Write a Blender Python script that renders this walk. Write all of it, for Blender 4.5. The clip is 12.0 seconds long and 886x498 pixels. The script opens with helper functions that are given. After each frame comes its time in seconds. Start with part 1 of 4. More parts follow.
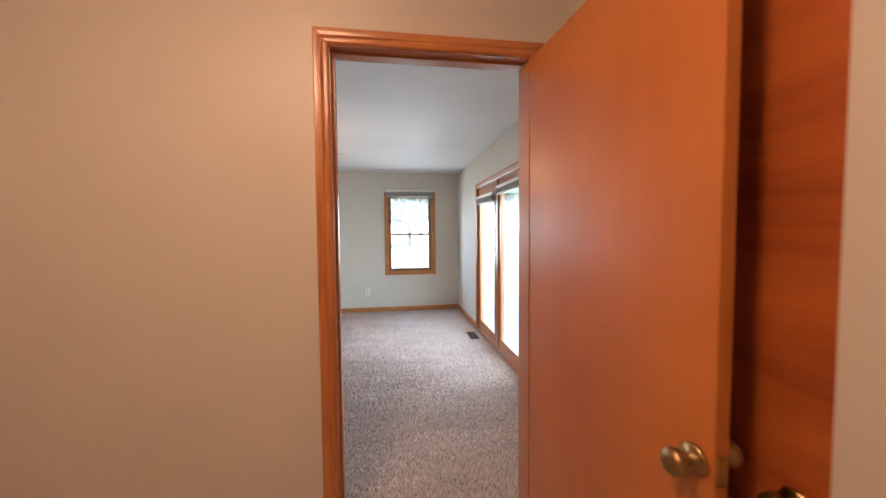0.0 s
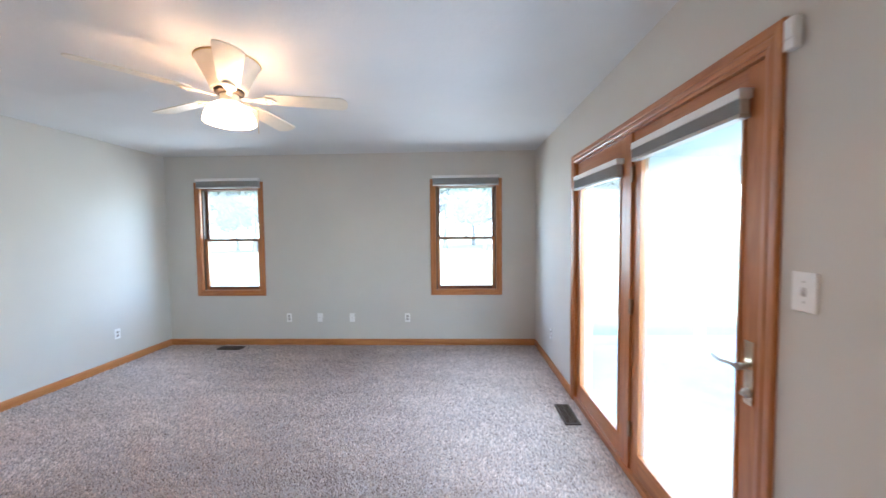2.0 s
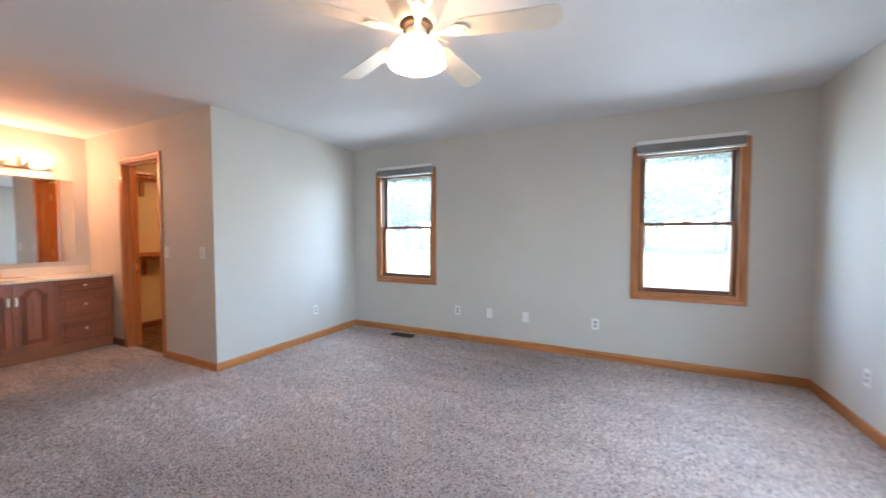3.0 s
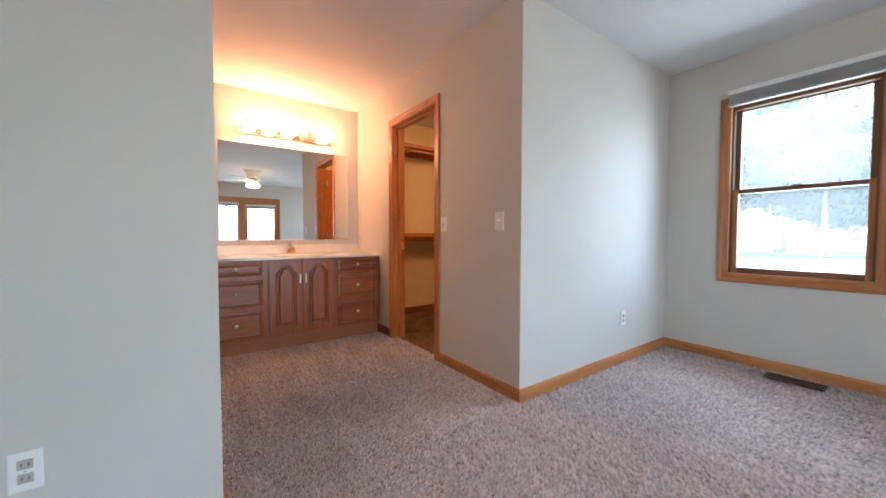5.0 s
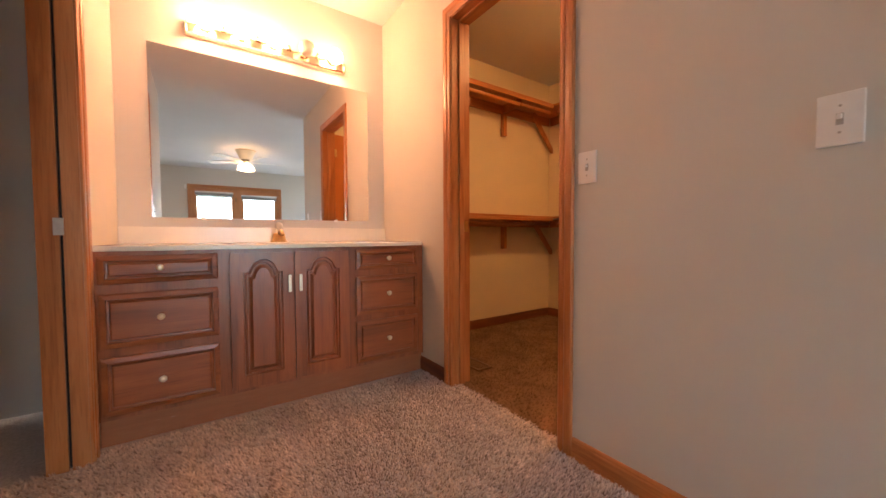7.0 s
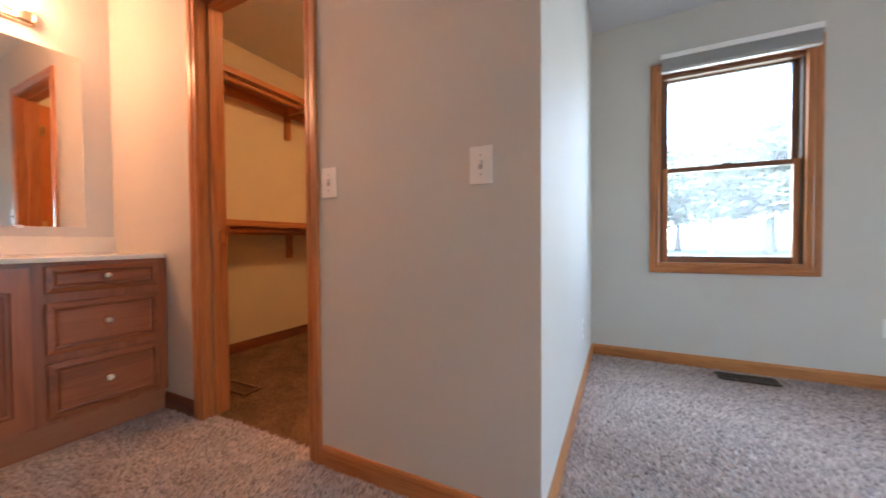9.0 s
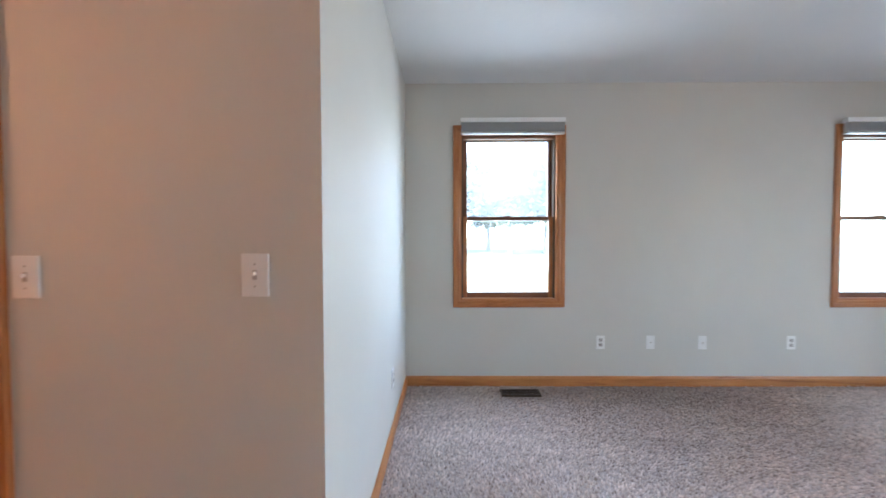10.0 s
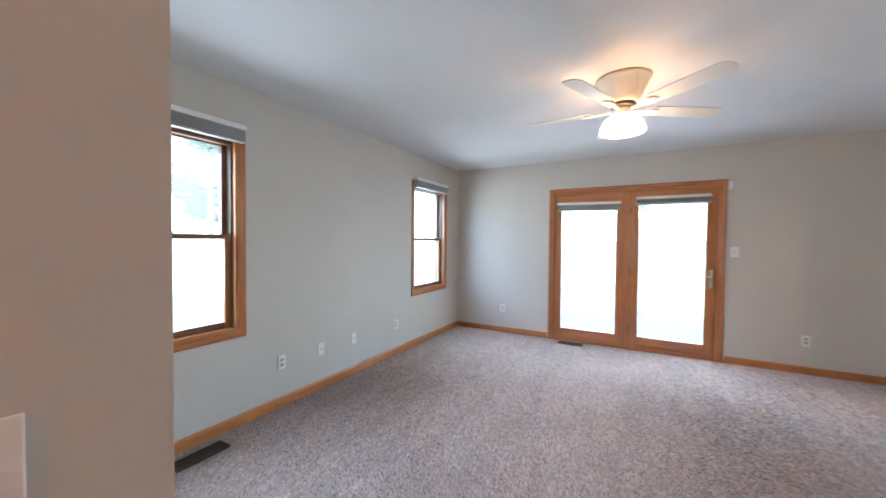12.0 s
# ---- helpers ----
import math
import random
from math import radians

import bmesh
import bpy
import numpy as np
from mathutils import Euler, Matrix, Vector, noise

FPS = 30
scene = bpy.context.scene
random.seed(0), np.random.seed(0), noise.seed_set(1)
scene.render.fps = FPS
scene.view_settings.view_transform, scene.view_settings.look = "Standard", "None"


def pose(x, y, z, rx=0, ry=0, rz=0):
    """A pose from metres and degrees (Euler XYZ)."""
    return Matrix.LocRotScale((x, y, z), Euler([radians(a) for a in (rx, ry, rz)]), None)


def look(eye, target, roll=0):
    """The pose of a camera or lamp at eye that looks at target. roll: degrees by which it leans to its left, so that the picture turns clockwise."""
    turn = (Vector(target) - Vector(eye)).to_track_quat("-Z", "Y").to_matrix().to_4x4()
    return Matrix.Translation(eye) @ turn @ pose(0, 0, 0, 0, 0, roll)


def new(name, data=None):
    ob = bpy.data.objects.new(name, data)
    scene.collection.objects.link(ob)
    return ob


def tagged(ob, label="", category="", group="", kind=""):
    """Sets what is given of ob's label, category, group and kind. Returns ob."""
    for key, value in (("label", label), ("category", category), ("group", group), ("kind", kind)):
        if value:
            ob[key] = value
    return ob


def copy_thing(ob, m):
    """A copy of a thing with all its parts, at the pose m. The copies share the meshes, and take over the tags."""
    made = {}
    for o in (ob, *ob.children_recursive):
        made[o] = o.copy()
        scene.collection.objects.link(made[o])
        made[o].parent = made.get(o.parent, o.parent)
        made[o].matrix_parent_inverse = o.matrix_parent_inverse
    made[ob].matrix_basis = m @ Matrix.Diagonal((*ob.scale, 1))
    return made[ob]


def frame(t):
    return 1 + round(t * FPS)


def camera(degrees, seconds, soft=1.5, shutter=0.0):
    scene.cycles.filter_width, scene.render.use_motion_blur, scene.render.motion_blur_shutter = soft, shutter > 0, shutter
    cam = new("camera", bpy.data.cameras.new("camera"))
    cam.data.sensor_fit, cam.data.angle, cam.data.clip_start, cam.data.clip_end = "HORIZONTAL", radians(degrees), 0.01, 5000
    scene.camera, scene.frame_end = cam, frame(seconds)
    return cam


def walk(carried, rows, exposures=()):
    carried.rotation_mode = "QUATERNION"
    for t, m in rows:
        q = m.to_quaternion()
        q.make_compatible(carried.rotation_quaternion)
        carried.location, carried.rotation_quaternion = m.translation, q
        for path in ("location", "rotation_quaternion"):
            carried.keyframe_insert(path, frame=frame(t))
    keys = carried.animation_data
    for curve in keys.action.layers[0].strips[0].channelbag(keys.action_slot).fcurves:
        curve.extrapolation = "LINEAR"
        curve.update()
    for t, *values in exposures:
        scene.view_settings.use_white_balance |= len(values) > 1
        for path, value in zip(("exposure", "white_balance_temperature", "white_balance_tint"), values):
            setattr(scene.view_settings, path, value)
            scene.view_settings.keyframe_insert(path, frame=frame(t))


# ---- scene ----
cam = camera(102.9, 12.0, shutter=0.25)
PATH = [
    (0, (0.134, -0.133, 1.432), (0.424, 1.844, 1.338), -0.5),
    (0.2, (0.144, 0.077, 1.433), (0.452, 2.051, 1.337), -0.5),
    (0.5, (0.176, 0.396, 1.429), (0.49, 2.368, 1.331), -0.2),
    (0.6, (0.173, 0.498, 1.433), (0.494, 2.469, 1.335), -0.7),
    (0.9, (0.233, 0.805, 1.431), (0.553, 2.777, 1.33), -0.9),
    (1, (0.271, 0.894, 1.434), (0.583, 2.867, 1.335), -0.7),
    (1.2, (0.308, 1.098, 1.448), (0.588, 3.076, 1.351), -1.0),
    (1.5, (0.336, 1.377, 1.451), (0.528, 3.366, 1.359), -0.9),
    (2, (0.351, 1.779, 1.469), (0.277, 3.776, 1.379), -0.6),
    (2.5, (0.217, 2.135, 1.405), (-0.261, 4.076, 1.333), -0.6),
    (3, (-0.1, 2.356, 1.296), (-0.986, 4.147, 1.22), -0.1),
    (3.5, (-0.525, 2.508, 1.148), (-1.826, 4.025, 1.081), -0.0),
    (3.7, (-0.702, 2.548, 1.098), (-2.121, 3.956, 1.037), -0.1),
    (5.3, (-2.322, 2.755, 1.004), (-3.953, 3.91, 0.929), 0.1),
    (5.5, (-2.506, 2.765, 0.955), (-4.119, 3.943, 0.897), 0.3),
    (6, (-2.89, 2.855, 0.916), (-4.503, 4.035, 0.843), -0.1),
    (6.5, (-3.258, 3.008, 0.875), (-4.876, 4.181, 0.812), -0.1),
    (6.7, (-3.395, 3.102, 0.881), (-5.05, 4.222, 0.808), -0.3),
    (8.3, (-3.539, 3.28, 0.805), (-4.961, 4.687, 0.785), 0.1),
    (8.5, (-3.475, 3.297, 0.829), (-4.773, 4.819, 0.793), -0.0),
    (9, (-3.313, 3.341, 0.896), (-4.211, 5.127, 0.853), -0.4),
    (9.5, (-3.178, 3.365, 1.041), (-3.662, 5.305, 0.985), -0.4),
    (10, (-3.182, 3.425, 1.232), (-3.198, 5.424, 1.175), -0.1),
    (10.5, (-3.215, 3.518, 1.32), (-2.781, 5.469, 1.259), -0.1),
    (11, (-3.344, 3.673, 1.347), (-2.47, 5.47, 1.287), 0.4),
    (11.3, (-3.47, 3.71, 1.36), (-2.289, 5.322, 1.302), 0.5),
    (11.5, (-3.565, 3.734, 1.362), (-2.178, 5.175, 1.316), 0.5),
    (12, (-3.779, 3.784, 1.39), (-2.034, 4.76, 1.341), 0.5),
]
# the unseen stretch by the vanity: a slow swing left and back
MID = [(7.5, (-3.63, 3.225, 0.842), (-5.25, 4.39, 0.79), -0.1)]
EXPOSURE = 4.87
walk(cam, [(t, look(eye, target, roll)) for t, eye, target, roll in sorted(PATH + MID)], [(t, EXPOSURE + d, k, tint) for t, d, k, tint in (
    (0.0, 0.04, 6700, 19), (1.0, 0.04, 6350, 19), (1.8, 0.06, 6050, 19), (4.0, 0.06, 6100, 19), (5.2, 0.05, 6200, 20), (6.4, 0.09, 6850, 22),
    (8.4, 0.05, 6500, 21), (9.4, 0.06, 6050, 19), (10.5, 0.06, 6050, 19), (12.0, 0.02, 6050, 18))])

# ---- world, sun, exposure ----
world = bpy.data.worlds.new("overcast_sky")
scene.world = world
world.use_nodes = True
wn, wl = world.node_tree.nodes, world.node_tree.links
sky = wn.new("ShaderNodeTexSky")
sky.sky_type, sky.sun_disc = "NISHITA", False
sky.sun_elevation, sky.sun_rotation = radians(48), radians(215)
sky.air_density, sky.dust_density, sky.ozone_density = 1.0, 1.5, 1.5
wn["Background"].inputs["Strength"].default_value = 0.105
wl.new(sky.outputs["Color"], wn["Background"].inputs["Color"])
sun = new("sun", bpy.data.lights.new("sun", "SUN"))
sun.data.energy, sun.data.angle, sun.data.color = 1.5, radians(12), (1.0, 0.95, 0.88)
sun.matrix_world = look((-8, -11, 15), (0, 0, 0))


def skylight(name, eye, target, width, height, watts):
    """The sky's light falling in through one glazed opening."""
    lamp = new(name, bpy.data.lights.new(name, "AREA"))
    lamp.data.shape, lamp.data.size, lamp.data.size_y = "RECTANGLE", width, height
    lamp.data.energy, lamp.data.color = watts, (0.82, 0.925, 1.0)
    lamp.matrix_world = look(eye, target)
    return lamp


for x in (-2.655, 0.4825):
    skylight("window_light", (x, 6.80, 1.44), (x, 5.80, 0.94), 0.74, 1.28, 1.12)
for y in (4.41, 3.457):
    skylight("door_light", (1.96, y, 1.14), (0.96, y, 0.36), 0.72, 1.70, 1.18)



# ---- materials ----
def material(name, rough=0.6, metal=0.0):
    m = bpy.data.materials.new(name)
    m.use_nodes = True
    b = m.node_tree.nodes["Principled BSDF"]
    b.inputs["Roughness"].default_value, b.inputs["Metallic"].default_value = rough, metal
    return m, m.node_tree.nodes, m.node_tree.links, b


def coords(n, l, scale=(1, 1, 1), shift=True):
    tc, mp = n.new("ShaderNodeTexCoord"), n.new("ShaderNodeMapping")
    mp.inputs["Scale"].default_value = scale
    if shift:
        info, mul = n.new("ShaderNodeObjectInfo"), n.new("ShaderNodeMath")
        mul.operation, mul.inputs[1].default_value = "MULTIPLY", 37.0
        l.new(info.outputs["Random"], mul.inputs[0])
        l.new(mul.outputs[0], mp.inputs["Location"])
    l.new(tc.outputs["Object"], mp.inputs["Vector"])
    return mp.outputs["Vector"]


def noise_tex(n, l, vec, scale, detail=4.0, rough=0.55, distort=0.0):
    t = n.new("ShaderNodeTexNoise")
    t.inputs["Scale"].default_value, t.inputs["Detail"].default_value = scale, detail
    t.inputs["Roughness"].default_value, t.inputs["Distortion"].default_value = rough, distort
    l.new(vec, t.inputs["Vector"])
    return t.outputs["Fac"]


def ramp(n, l, fac, stops):
    r = n.new("ShaderNodeValToRGB")
    while len(r.color_ramp.elements) < len(stops):
        r.color_ramp.elements.new(0.5)
    for e, (p, c) in zip(r.color_ramp.elements, stops):
        e.position, e.color = p, (*c, 1)
    l.new(fac, r.inputs["Fac"])
    return r.outputs["Color"]


def blend(n, l, a, b, fac, mode="MIX"):
    m = n.new("ShaderNodeMix")
    m.data_type, m.blend_type = "RGBA", mode
    if isinstance(fac, float):
        m.inputs[0].default_value = fac
    else:
        l.new(fac, m.inputs[0])
    l.new(a, m.inputs[6])
    l.new(b, m.inputs[7])
    return m.outputs[2]


def relief(n, l, b, height, strength, distance):
    bp = n.new("ShaderNodeBump")
    bp.inputs["Strength"].default_value, bp.inputs["Distance"].default_value = strength, distance
    l.new(height, bp.inputs["Height"])
    l.new(bp.outputs["Normal"], b.inputs["Normal"])


def paint(name, colour, rough=0.55, stain=0.04, tex=220.0, strength=0.15, distance=0.001):
    m, n, l, b = material(name, rough)
    v = coords(n, l, shift=False)
    big = noise_tex(n, l, v, 1.3, 3)
    lo = tuple(c * (1 - stain) for c in colour)
    hi = tuple(min(1, c * (1 + stain)) for c in colour)
    l.new(ramp(n, l, big, [(0.3, lo), (0.7, hi)]), b.inputs["Base Color"])
    relief(n, l, b, noise_tex(n, l, v, tex, 3), strength, distance)
    return m


def wood(name, axis, light, mid, dark, rough=0.32, coat=0.25, grain=1.0, pore=0.6):
    m, n, l, b = material(name, rough)
    along, across = 1.4 * grain, 16.0 * grain
    sc = [across] * 3
    sc["xyz".index(axis)] = along
    v = coords(n, l, sc)
    g = noise_tex(n, l, v, 1.0, 6, 0.6, 0.9)
    base = ramp(n, l, g, [(0.28, dark), (0.48, mid), (0.72, light)])
    sc2 = [190.0] * 3
    sc2["xyz".index(axis)] = 7.0
    v2 = coords(n, l, sc2)
    p = noise_tex(n, l, v2, 1.0, 3, 0.6)
    pores = ramp(n, l, p, [(0.30, (0.62, 0.55, 0.5)), (0.48, (1, 1, 1))])
    col = blend(n, l, base, pores, pore, "MULTIPLY")
    sc3 = [3.0] * 3
    blot = noise_tex(n, l, coords(n, l, sc3), 1.0, 2)
    tone = ramp(n, l, blot, [(0.3, (0.86, 0.84, 0.82)), (0.7, (1, 1, 1))])
    l.new(blend(n, l, col, tone, 0.8, "MULTIPLY"), b.inputs["Base Color"])
    b.inputs["Coat Weight"].default_value, b.inputs["Coat Roughness"].default_value = coat, 0.26
    relief(n, l, b, p, 0.12, 0.0006)
    return m


def plain(name, colour, rough=0.5, metal=0.0, wear=0.06, scale=30.0):
    m, n, l, b = material(name, rough, metal)
    f = noise_tex(n, l, coords(n, l), scale, 4)
    l.new(ramp(n, l, f, [(0.3, tuple(c * (1 - wear) for c in colour)), (0.7, tuple(min(1, c * (1 + wear)) for c in colour))]), b.inputs["Base Color"])
    return m


def glow(name, colour, strength, base=(0.8, 0.78, 0.72)):
    m, n, l, b = material(name, 0.35)
    b.inputs["Base Color"].default_value = (*base, 1)
    b.inputs["Emission Color"].default_value = (*colour, 1)
    b.inputs["Emission Strength"].default_value = strength
    return m


WALL = paint("wall_paint_grey", (0.615, 0.592, 0.535), 0.66, 0.03)
WALL_HALL = paint("wall_paint_hall", (0.58, 0.535, 0.475), 0.45, 0.03)
WALL_CLOSET = paint("wall_paint_closet", (0.70, 0.59, 0.38), 0.6, 0.04)
CEIL = paint("ceiling_paint", (0.72, 0.725, 0.715), 0.8, 0.03, 22.0, 0.35, 0.004)
OAK = {a: wood("oak_trim_" + a, a, (0.56, 0.24, 0.086), (0.49, 0.182, 0.055), (0.35, 0.105, 0.028)) for a in "xyz"}
PINE = {a: wood("pine_base_" + a, a, (0.62, 0.275, 0.092), (0.54, 0.21, 0.062), (0.30, 0.095, 0.028), 0.38, 0.15, 0.8) for a in "xyz"}
DARKBASE = {a: wood("dark_base_" + a, a, (0.26, 0.082, 0.026), (0.20, 0.058, 0.018), (0.11, 0.032, 0.011), 0.4, 0.15, 0.8) for a in "xy"}
BIRCH = wood("birch_door", "z", (0.56, 0.185, 0.038), (0.53, 0.168, 0.033), (0.48, 0.142, 0.028), 0.36, 0.35, 0.22, 0.12)
JAMB = wood("varnished_jamb", "z", (0.56, 0.185, 0.040), (0.53, 0.168, 0.035), (0.48, 0.142, 0.029), 0.32, 0.45, 0.22, 0.12)
REDBIRCH = wood("dark_birch_door", "y", (0.52, 0.140, 0.032), (0.41, 0.096, 0.022), (0.27, 0.055, 0.014), 0.4, 0.2, 0.4, 0.2)
WALNUT = {a: wood("vanity_oak_" + a, a, (0.41, 0.122, 0.036), (0.31, 0.083, 0.025), (0.155, 0.040, 0.012), 0.34, 0.35, 0.7, 0.6) for a in "yz"}
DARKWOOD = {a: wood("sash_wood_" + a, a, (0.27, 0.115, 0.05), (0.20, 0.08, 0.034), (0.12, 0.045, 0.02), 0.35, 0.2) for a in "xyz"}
WHITE = plain("white_plastic", (0.85, 0.84, 0.81), 0.35, 0, 0.02)
CREAM = plain("cream_enamel", (0.74, 0.69, 0.58), 0.4, 0, 0.04, 12)
TRACK = plain("brown_vinyl_track", (0.11, 0.07, 0.042), 0.5, 0, 0.05)
LINER = plain("vinyl_jamb_liner", (0.46, 0.43, 0.39), 0.45, 0, 0.03)
PLEAT = plain("shade_fabric_grey", (0.62, 0.61, 0.59), 0.85, 0, 0.08, 160)
MARBLE = plain("cultured_marble_top", (0.80, 0.76, 0.66), 0.18, 0, 0.05, 5)
BRASS = plain("aged_brass", (0.66, 0.46, 0.20), 0.28, 1.0, 0.15, 60)
KNOB = plain("dull_brass_knob", (0.36, 0.23, 0.10), 0.34, 1.0, 0.15, 60)
NICKEL = plain("brushed_nickel", (0.62, 0.58, 0.52), 0.3, 1.0, 0.08, 80)
FIXTURE = plain("polished_pale_brass", (0.74, 0.60, 0.44), 0.2, 1.0, 0.06, 40)
PULL = plain("pale_brass_pull", (0.86, 0.76, 0.60), 0.42, 0.85, 0.05, 60)
BRONZE = plain("dark_bronze", (0.10, 0.075, 0.055), 0.42, 0.8, 0.2, 60)
HINGE = plain("brown_hinge_steel", (0.26, 0.15, 0.075), 0.4, 0.6, 0.15, 60)
VENT = plain("brown_register_steel", (0.085, 0.065, 0.05), 0.5, 0.4, 0.2, 60)
# near-black colour that stands in for the shade inside gaps and slots
BLACK = plain("black_gap_shade", (0.012, 0.011, 0.010), 0.8)
GLOBE = glow("fan_glass_globe_lit", (1.0, 0.62, 0.34), 0.55)
gn, gk = GLOBE.node_tree.nodes, GLOBE.node_tree.links
gt, gx = gn.new("ShaderNodeBsdfTransparent"), gn.new("ShaderNodeMixShader")
gx.inputs[0].default_value = 0.4
gk.new(gn["Principled BSDF"].outputs[0], gx.inputs[1]), gk.new(gt.outputs[0], gx.inputs[2])
gk.new(gx.outputs[0], gn["Material Output"].inputs["Surface"])
FAN_BULB = glow("fan_bulb_lit", (1.0, 0.60, 0.31), 14.5)
BULB = glow("vanity_bulb_lit", (1.0, 0.465, 0.225), 3.35)
DOME = glow("ceiling_dome_lit", (1.0, 0.62, 0.38), 3.8)
DOME_DIM = glow("closet_dome_lit", (1.0, 0.55, 0.21), 3.2)
BULB_OFF = plain("vanity_bulb_dead", (0.78, 0.72, 0.62), 0.2, 0, 0.03)

m, n, l, b = material("scuffed_kick", 0.6)
v = coords(n, l, (1, 3, 22), False)
l.new(ramp(n, l, noise_tex(n, l, v, 2.2, 5, 0.7, 0.5), [(0.40, (0.29, 0.092, 0.030)), (0.68, (0.33, 0.11, 0.038)), (0.76, (0.52, 0.42, 0.35))]), b.inputs["Base Color"])
KICK = m
m, n, l, b = material("mirror_silver", 0.015, 1.0)
b.inputs["Base Color"].default_value = (0.86, 0.88, 0.87, 1)
MIRROR = m

m, n, l, b = material("window_glass", 0.0)
gl, tr, mx, fr = n.new("ShaderNodeBsdfGlossy"), n.new("ShaderNodeBsdfTransparent"), n.new("ShaderNodeMixShader"), n.new("ShaderNodeMapRange")
lw, pw = n.new("ShaderNodeLayerWeight"), n.new("ShaderNodeMath")
pw.operation, pw.inputs[1].default_value = "POWER", 4.0
l.new(lw.outputs["Facing"], pw.inputs[0]), l.new(pw.outputs[0], fr.inputs["Value"])
fr.inputs["To Min"].default_value, fr.inputs["To Max"].default_value = 0.03, 0.5
gl.inputs["Roughness"].default_value = 0.02
tr.inputs["Color"].default_value = (0.84, 0.95, 0.97, 1)
l.new(fr.outputs[0], mx.inputs[0]), l.new(tr.outputs[0], mx.inputs[1]), l.new(gl.outputs[0], mx.inputs[2])
# translucent veil mixed into the glass imitates glare haze and pales the view
glare_veil, mf = n.new("ShaderNodeBsdfTranslucent"), n.new("ShaderNodeMixShader")
mf.inputs[0].default_value = 0.055
l.new(mx.outputs[0], mf.inputs[1]), l.new(glare_veil.outputs[0], mf.inputs[2])
l.new(mf.outputs[0], n["Material Output"].inputs["Surface"])
n.remove(b)
GLASS = m

m, n, l, b = material("carpet_taupe", 0.95)
v = coords(n, l, shift=False)
gm = n.new("ShaderNodeNewGeometry")
tuft = ramp(n, l, gm.outputs["Random Per Island"], [(0.0, (0.26, 0.195, 0.168)), (0.35, (0.61, 0.485, 0.425)), (1.0, (0.96, 0.83, 0.755))])
wear = ramp(n, l, noise_tex(n, l, coords(n, l, (0.9, 3.2, 1), False), 1.6, 5, 0.62, 0.8), [(0.38, (0.74, 0.725, 0.72)), (0.5, (0.88, 0.87, 0.87)), (0.62, (1, 1, 1))])
clump = ramp(n, l, noise_tex(n, l, v, 26, 3, 0.6, 0.5), [(0.36, (0.78, 0.765, 0.76)), (0.62, (1, 1, 1))])
l.new(blend(n, l, blend(n, l, tuft, wear, 1.0, "MULTIPLY"), clump, 0.8, "MULTIPLY"), b.inputs["Base Color"])
b.inputs["Sheen Weight"].default_value = 0.9
b.inputs["Sheen Tint"].default_value = (1.0, 0.93, 0.90, 1)
CARPET = m

m, n, l, b = material("carpet_backing", 0.95)
v = coords(n, l, shift=False)
c1 = ramp(n, l, noise_tex(n, l, v, 120, 3, 0.7), [(0.3, (0.40, 0.34, 0.33)), (0.7, (0.66, 0.59, 0.57))])
l.new(c1, b.inputs["Base Color"])
relief(n, l, b, noise_tex(n, l, v, 160, 2), 0.8, 0.006)
BACKING = m

m, n, l, b = material("closet_carpet_brown", 0.95)
v = coords(n, l, shift=False)
gm = n.new("ShaderNodeNewGeometry")
tuft = ramp(n, l, gm.outputs["Random Per Island"], [(0.0, (0.17, 0.09, 0.043)), (0.5, (0.22, 0.12, 0.058)), (1.0, (0.28, 0.16, 0.08))])
wear = ramp(n, l, noise_tex(n, l, v, 5, 4, 0.6, 0.6), [(0.36, (0.7, 0.68, 0.66)), (0.62, (1, 1, 1))])
l.new(blend(n, l, tuft, wear, 1.0, "MULTIPLY"), b.inputs["Base Color"])
CLOSET_CARPET = m

m, n, l, b = material("lawn", 0.9)
v = coords(n, l, shift=False)
l.new(ramp(n, l, noise_tex(n, l, v, 0.6, 6), [(0.3, (0.085, 0.10, 0.05)), (0.7, (0.145, 0.155, 0.10))]), b.inputs["Base Color"])
LAWN = m
LEAF = plain("leaves", (0.115, 0.135, 0.085), 0.7, 0, 0.2, 2.0)
ln, lk = LEAF.node_tree.nodes, LEAF.node_tree.links
lt, lm = ln.new("ShaderNodeBsdfTranslucent"), ln.new("ShaderNodeMixShader")
lt.inputs["Color"].default_value = (0.12, 0.14, 0.08, 1)
lk.new(ln["Principled BSDF"].outputs[0], lm.inputs[1]), lk.new(lt.outputs[0], lm.inputs[2])
lk.new(lm.outputs[0], ln["Material Output"].inputs["Surface"])
BARK = plain("bark", (0.19, 0.155, 0.12), 0.9, 0, 0.3, 14)
CONCRETE = plain("patio_concrete", (0.38, 0.375, 0.36), 0.85, 0, 0.12, 6)
SIDING = plain("white_outside_paint", (0.70, 0.70, 0.68), 0.6, 0, 0.03)
SHINGLE = plain("roof_shingle", (0.12, 0.11, 0.10), 0.9, 0, 0.25, 20)


# ---- mesh helpers ----
def box(bm, x0, x1, y0, y1, z0, z1, bevel=0.0):
    g = bmesh.ops.create_cube(bm, size=1, matrix=Matrix.LocRotScale(((x0 + x1) / 2, (y0 + y1) / 2, (z0 + z1) / 2), None, (x1 - x0, y1 - y0, z1 - z0)))
    if bevel:
        e = list({e for v in g["verts"] for e in v.link_edges})
        bmesh.ops.bevel(bm, geom=e, offset=bevel, segments=2, profile=0.6, affect="EDGES")
    return bm


def B(*boxes, bevel=0.0):
    bm = bmesh.new()
    for q in boxes:
        box(bm, *q, bevel=bevel)
    return bm


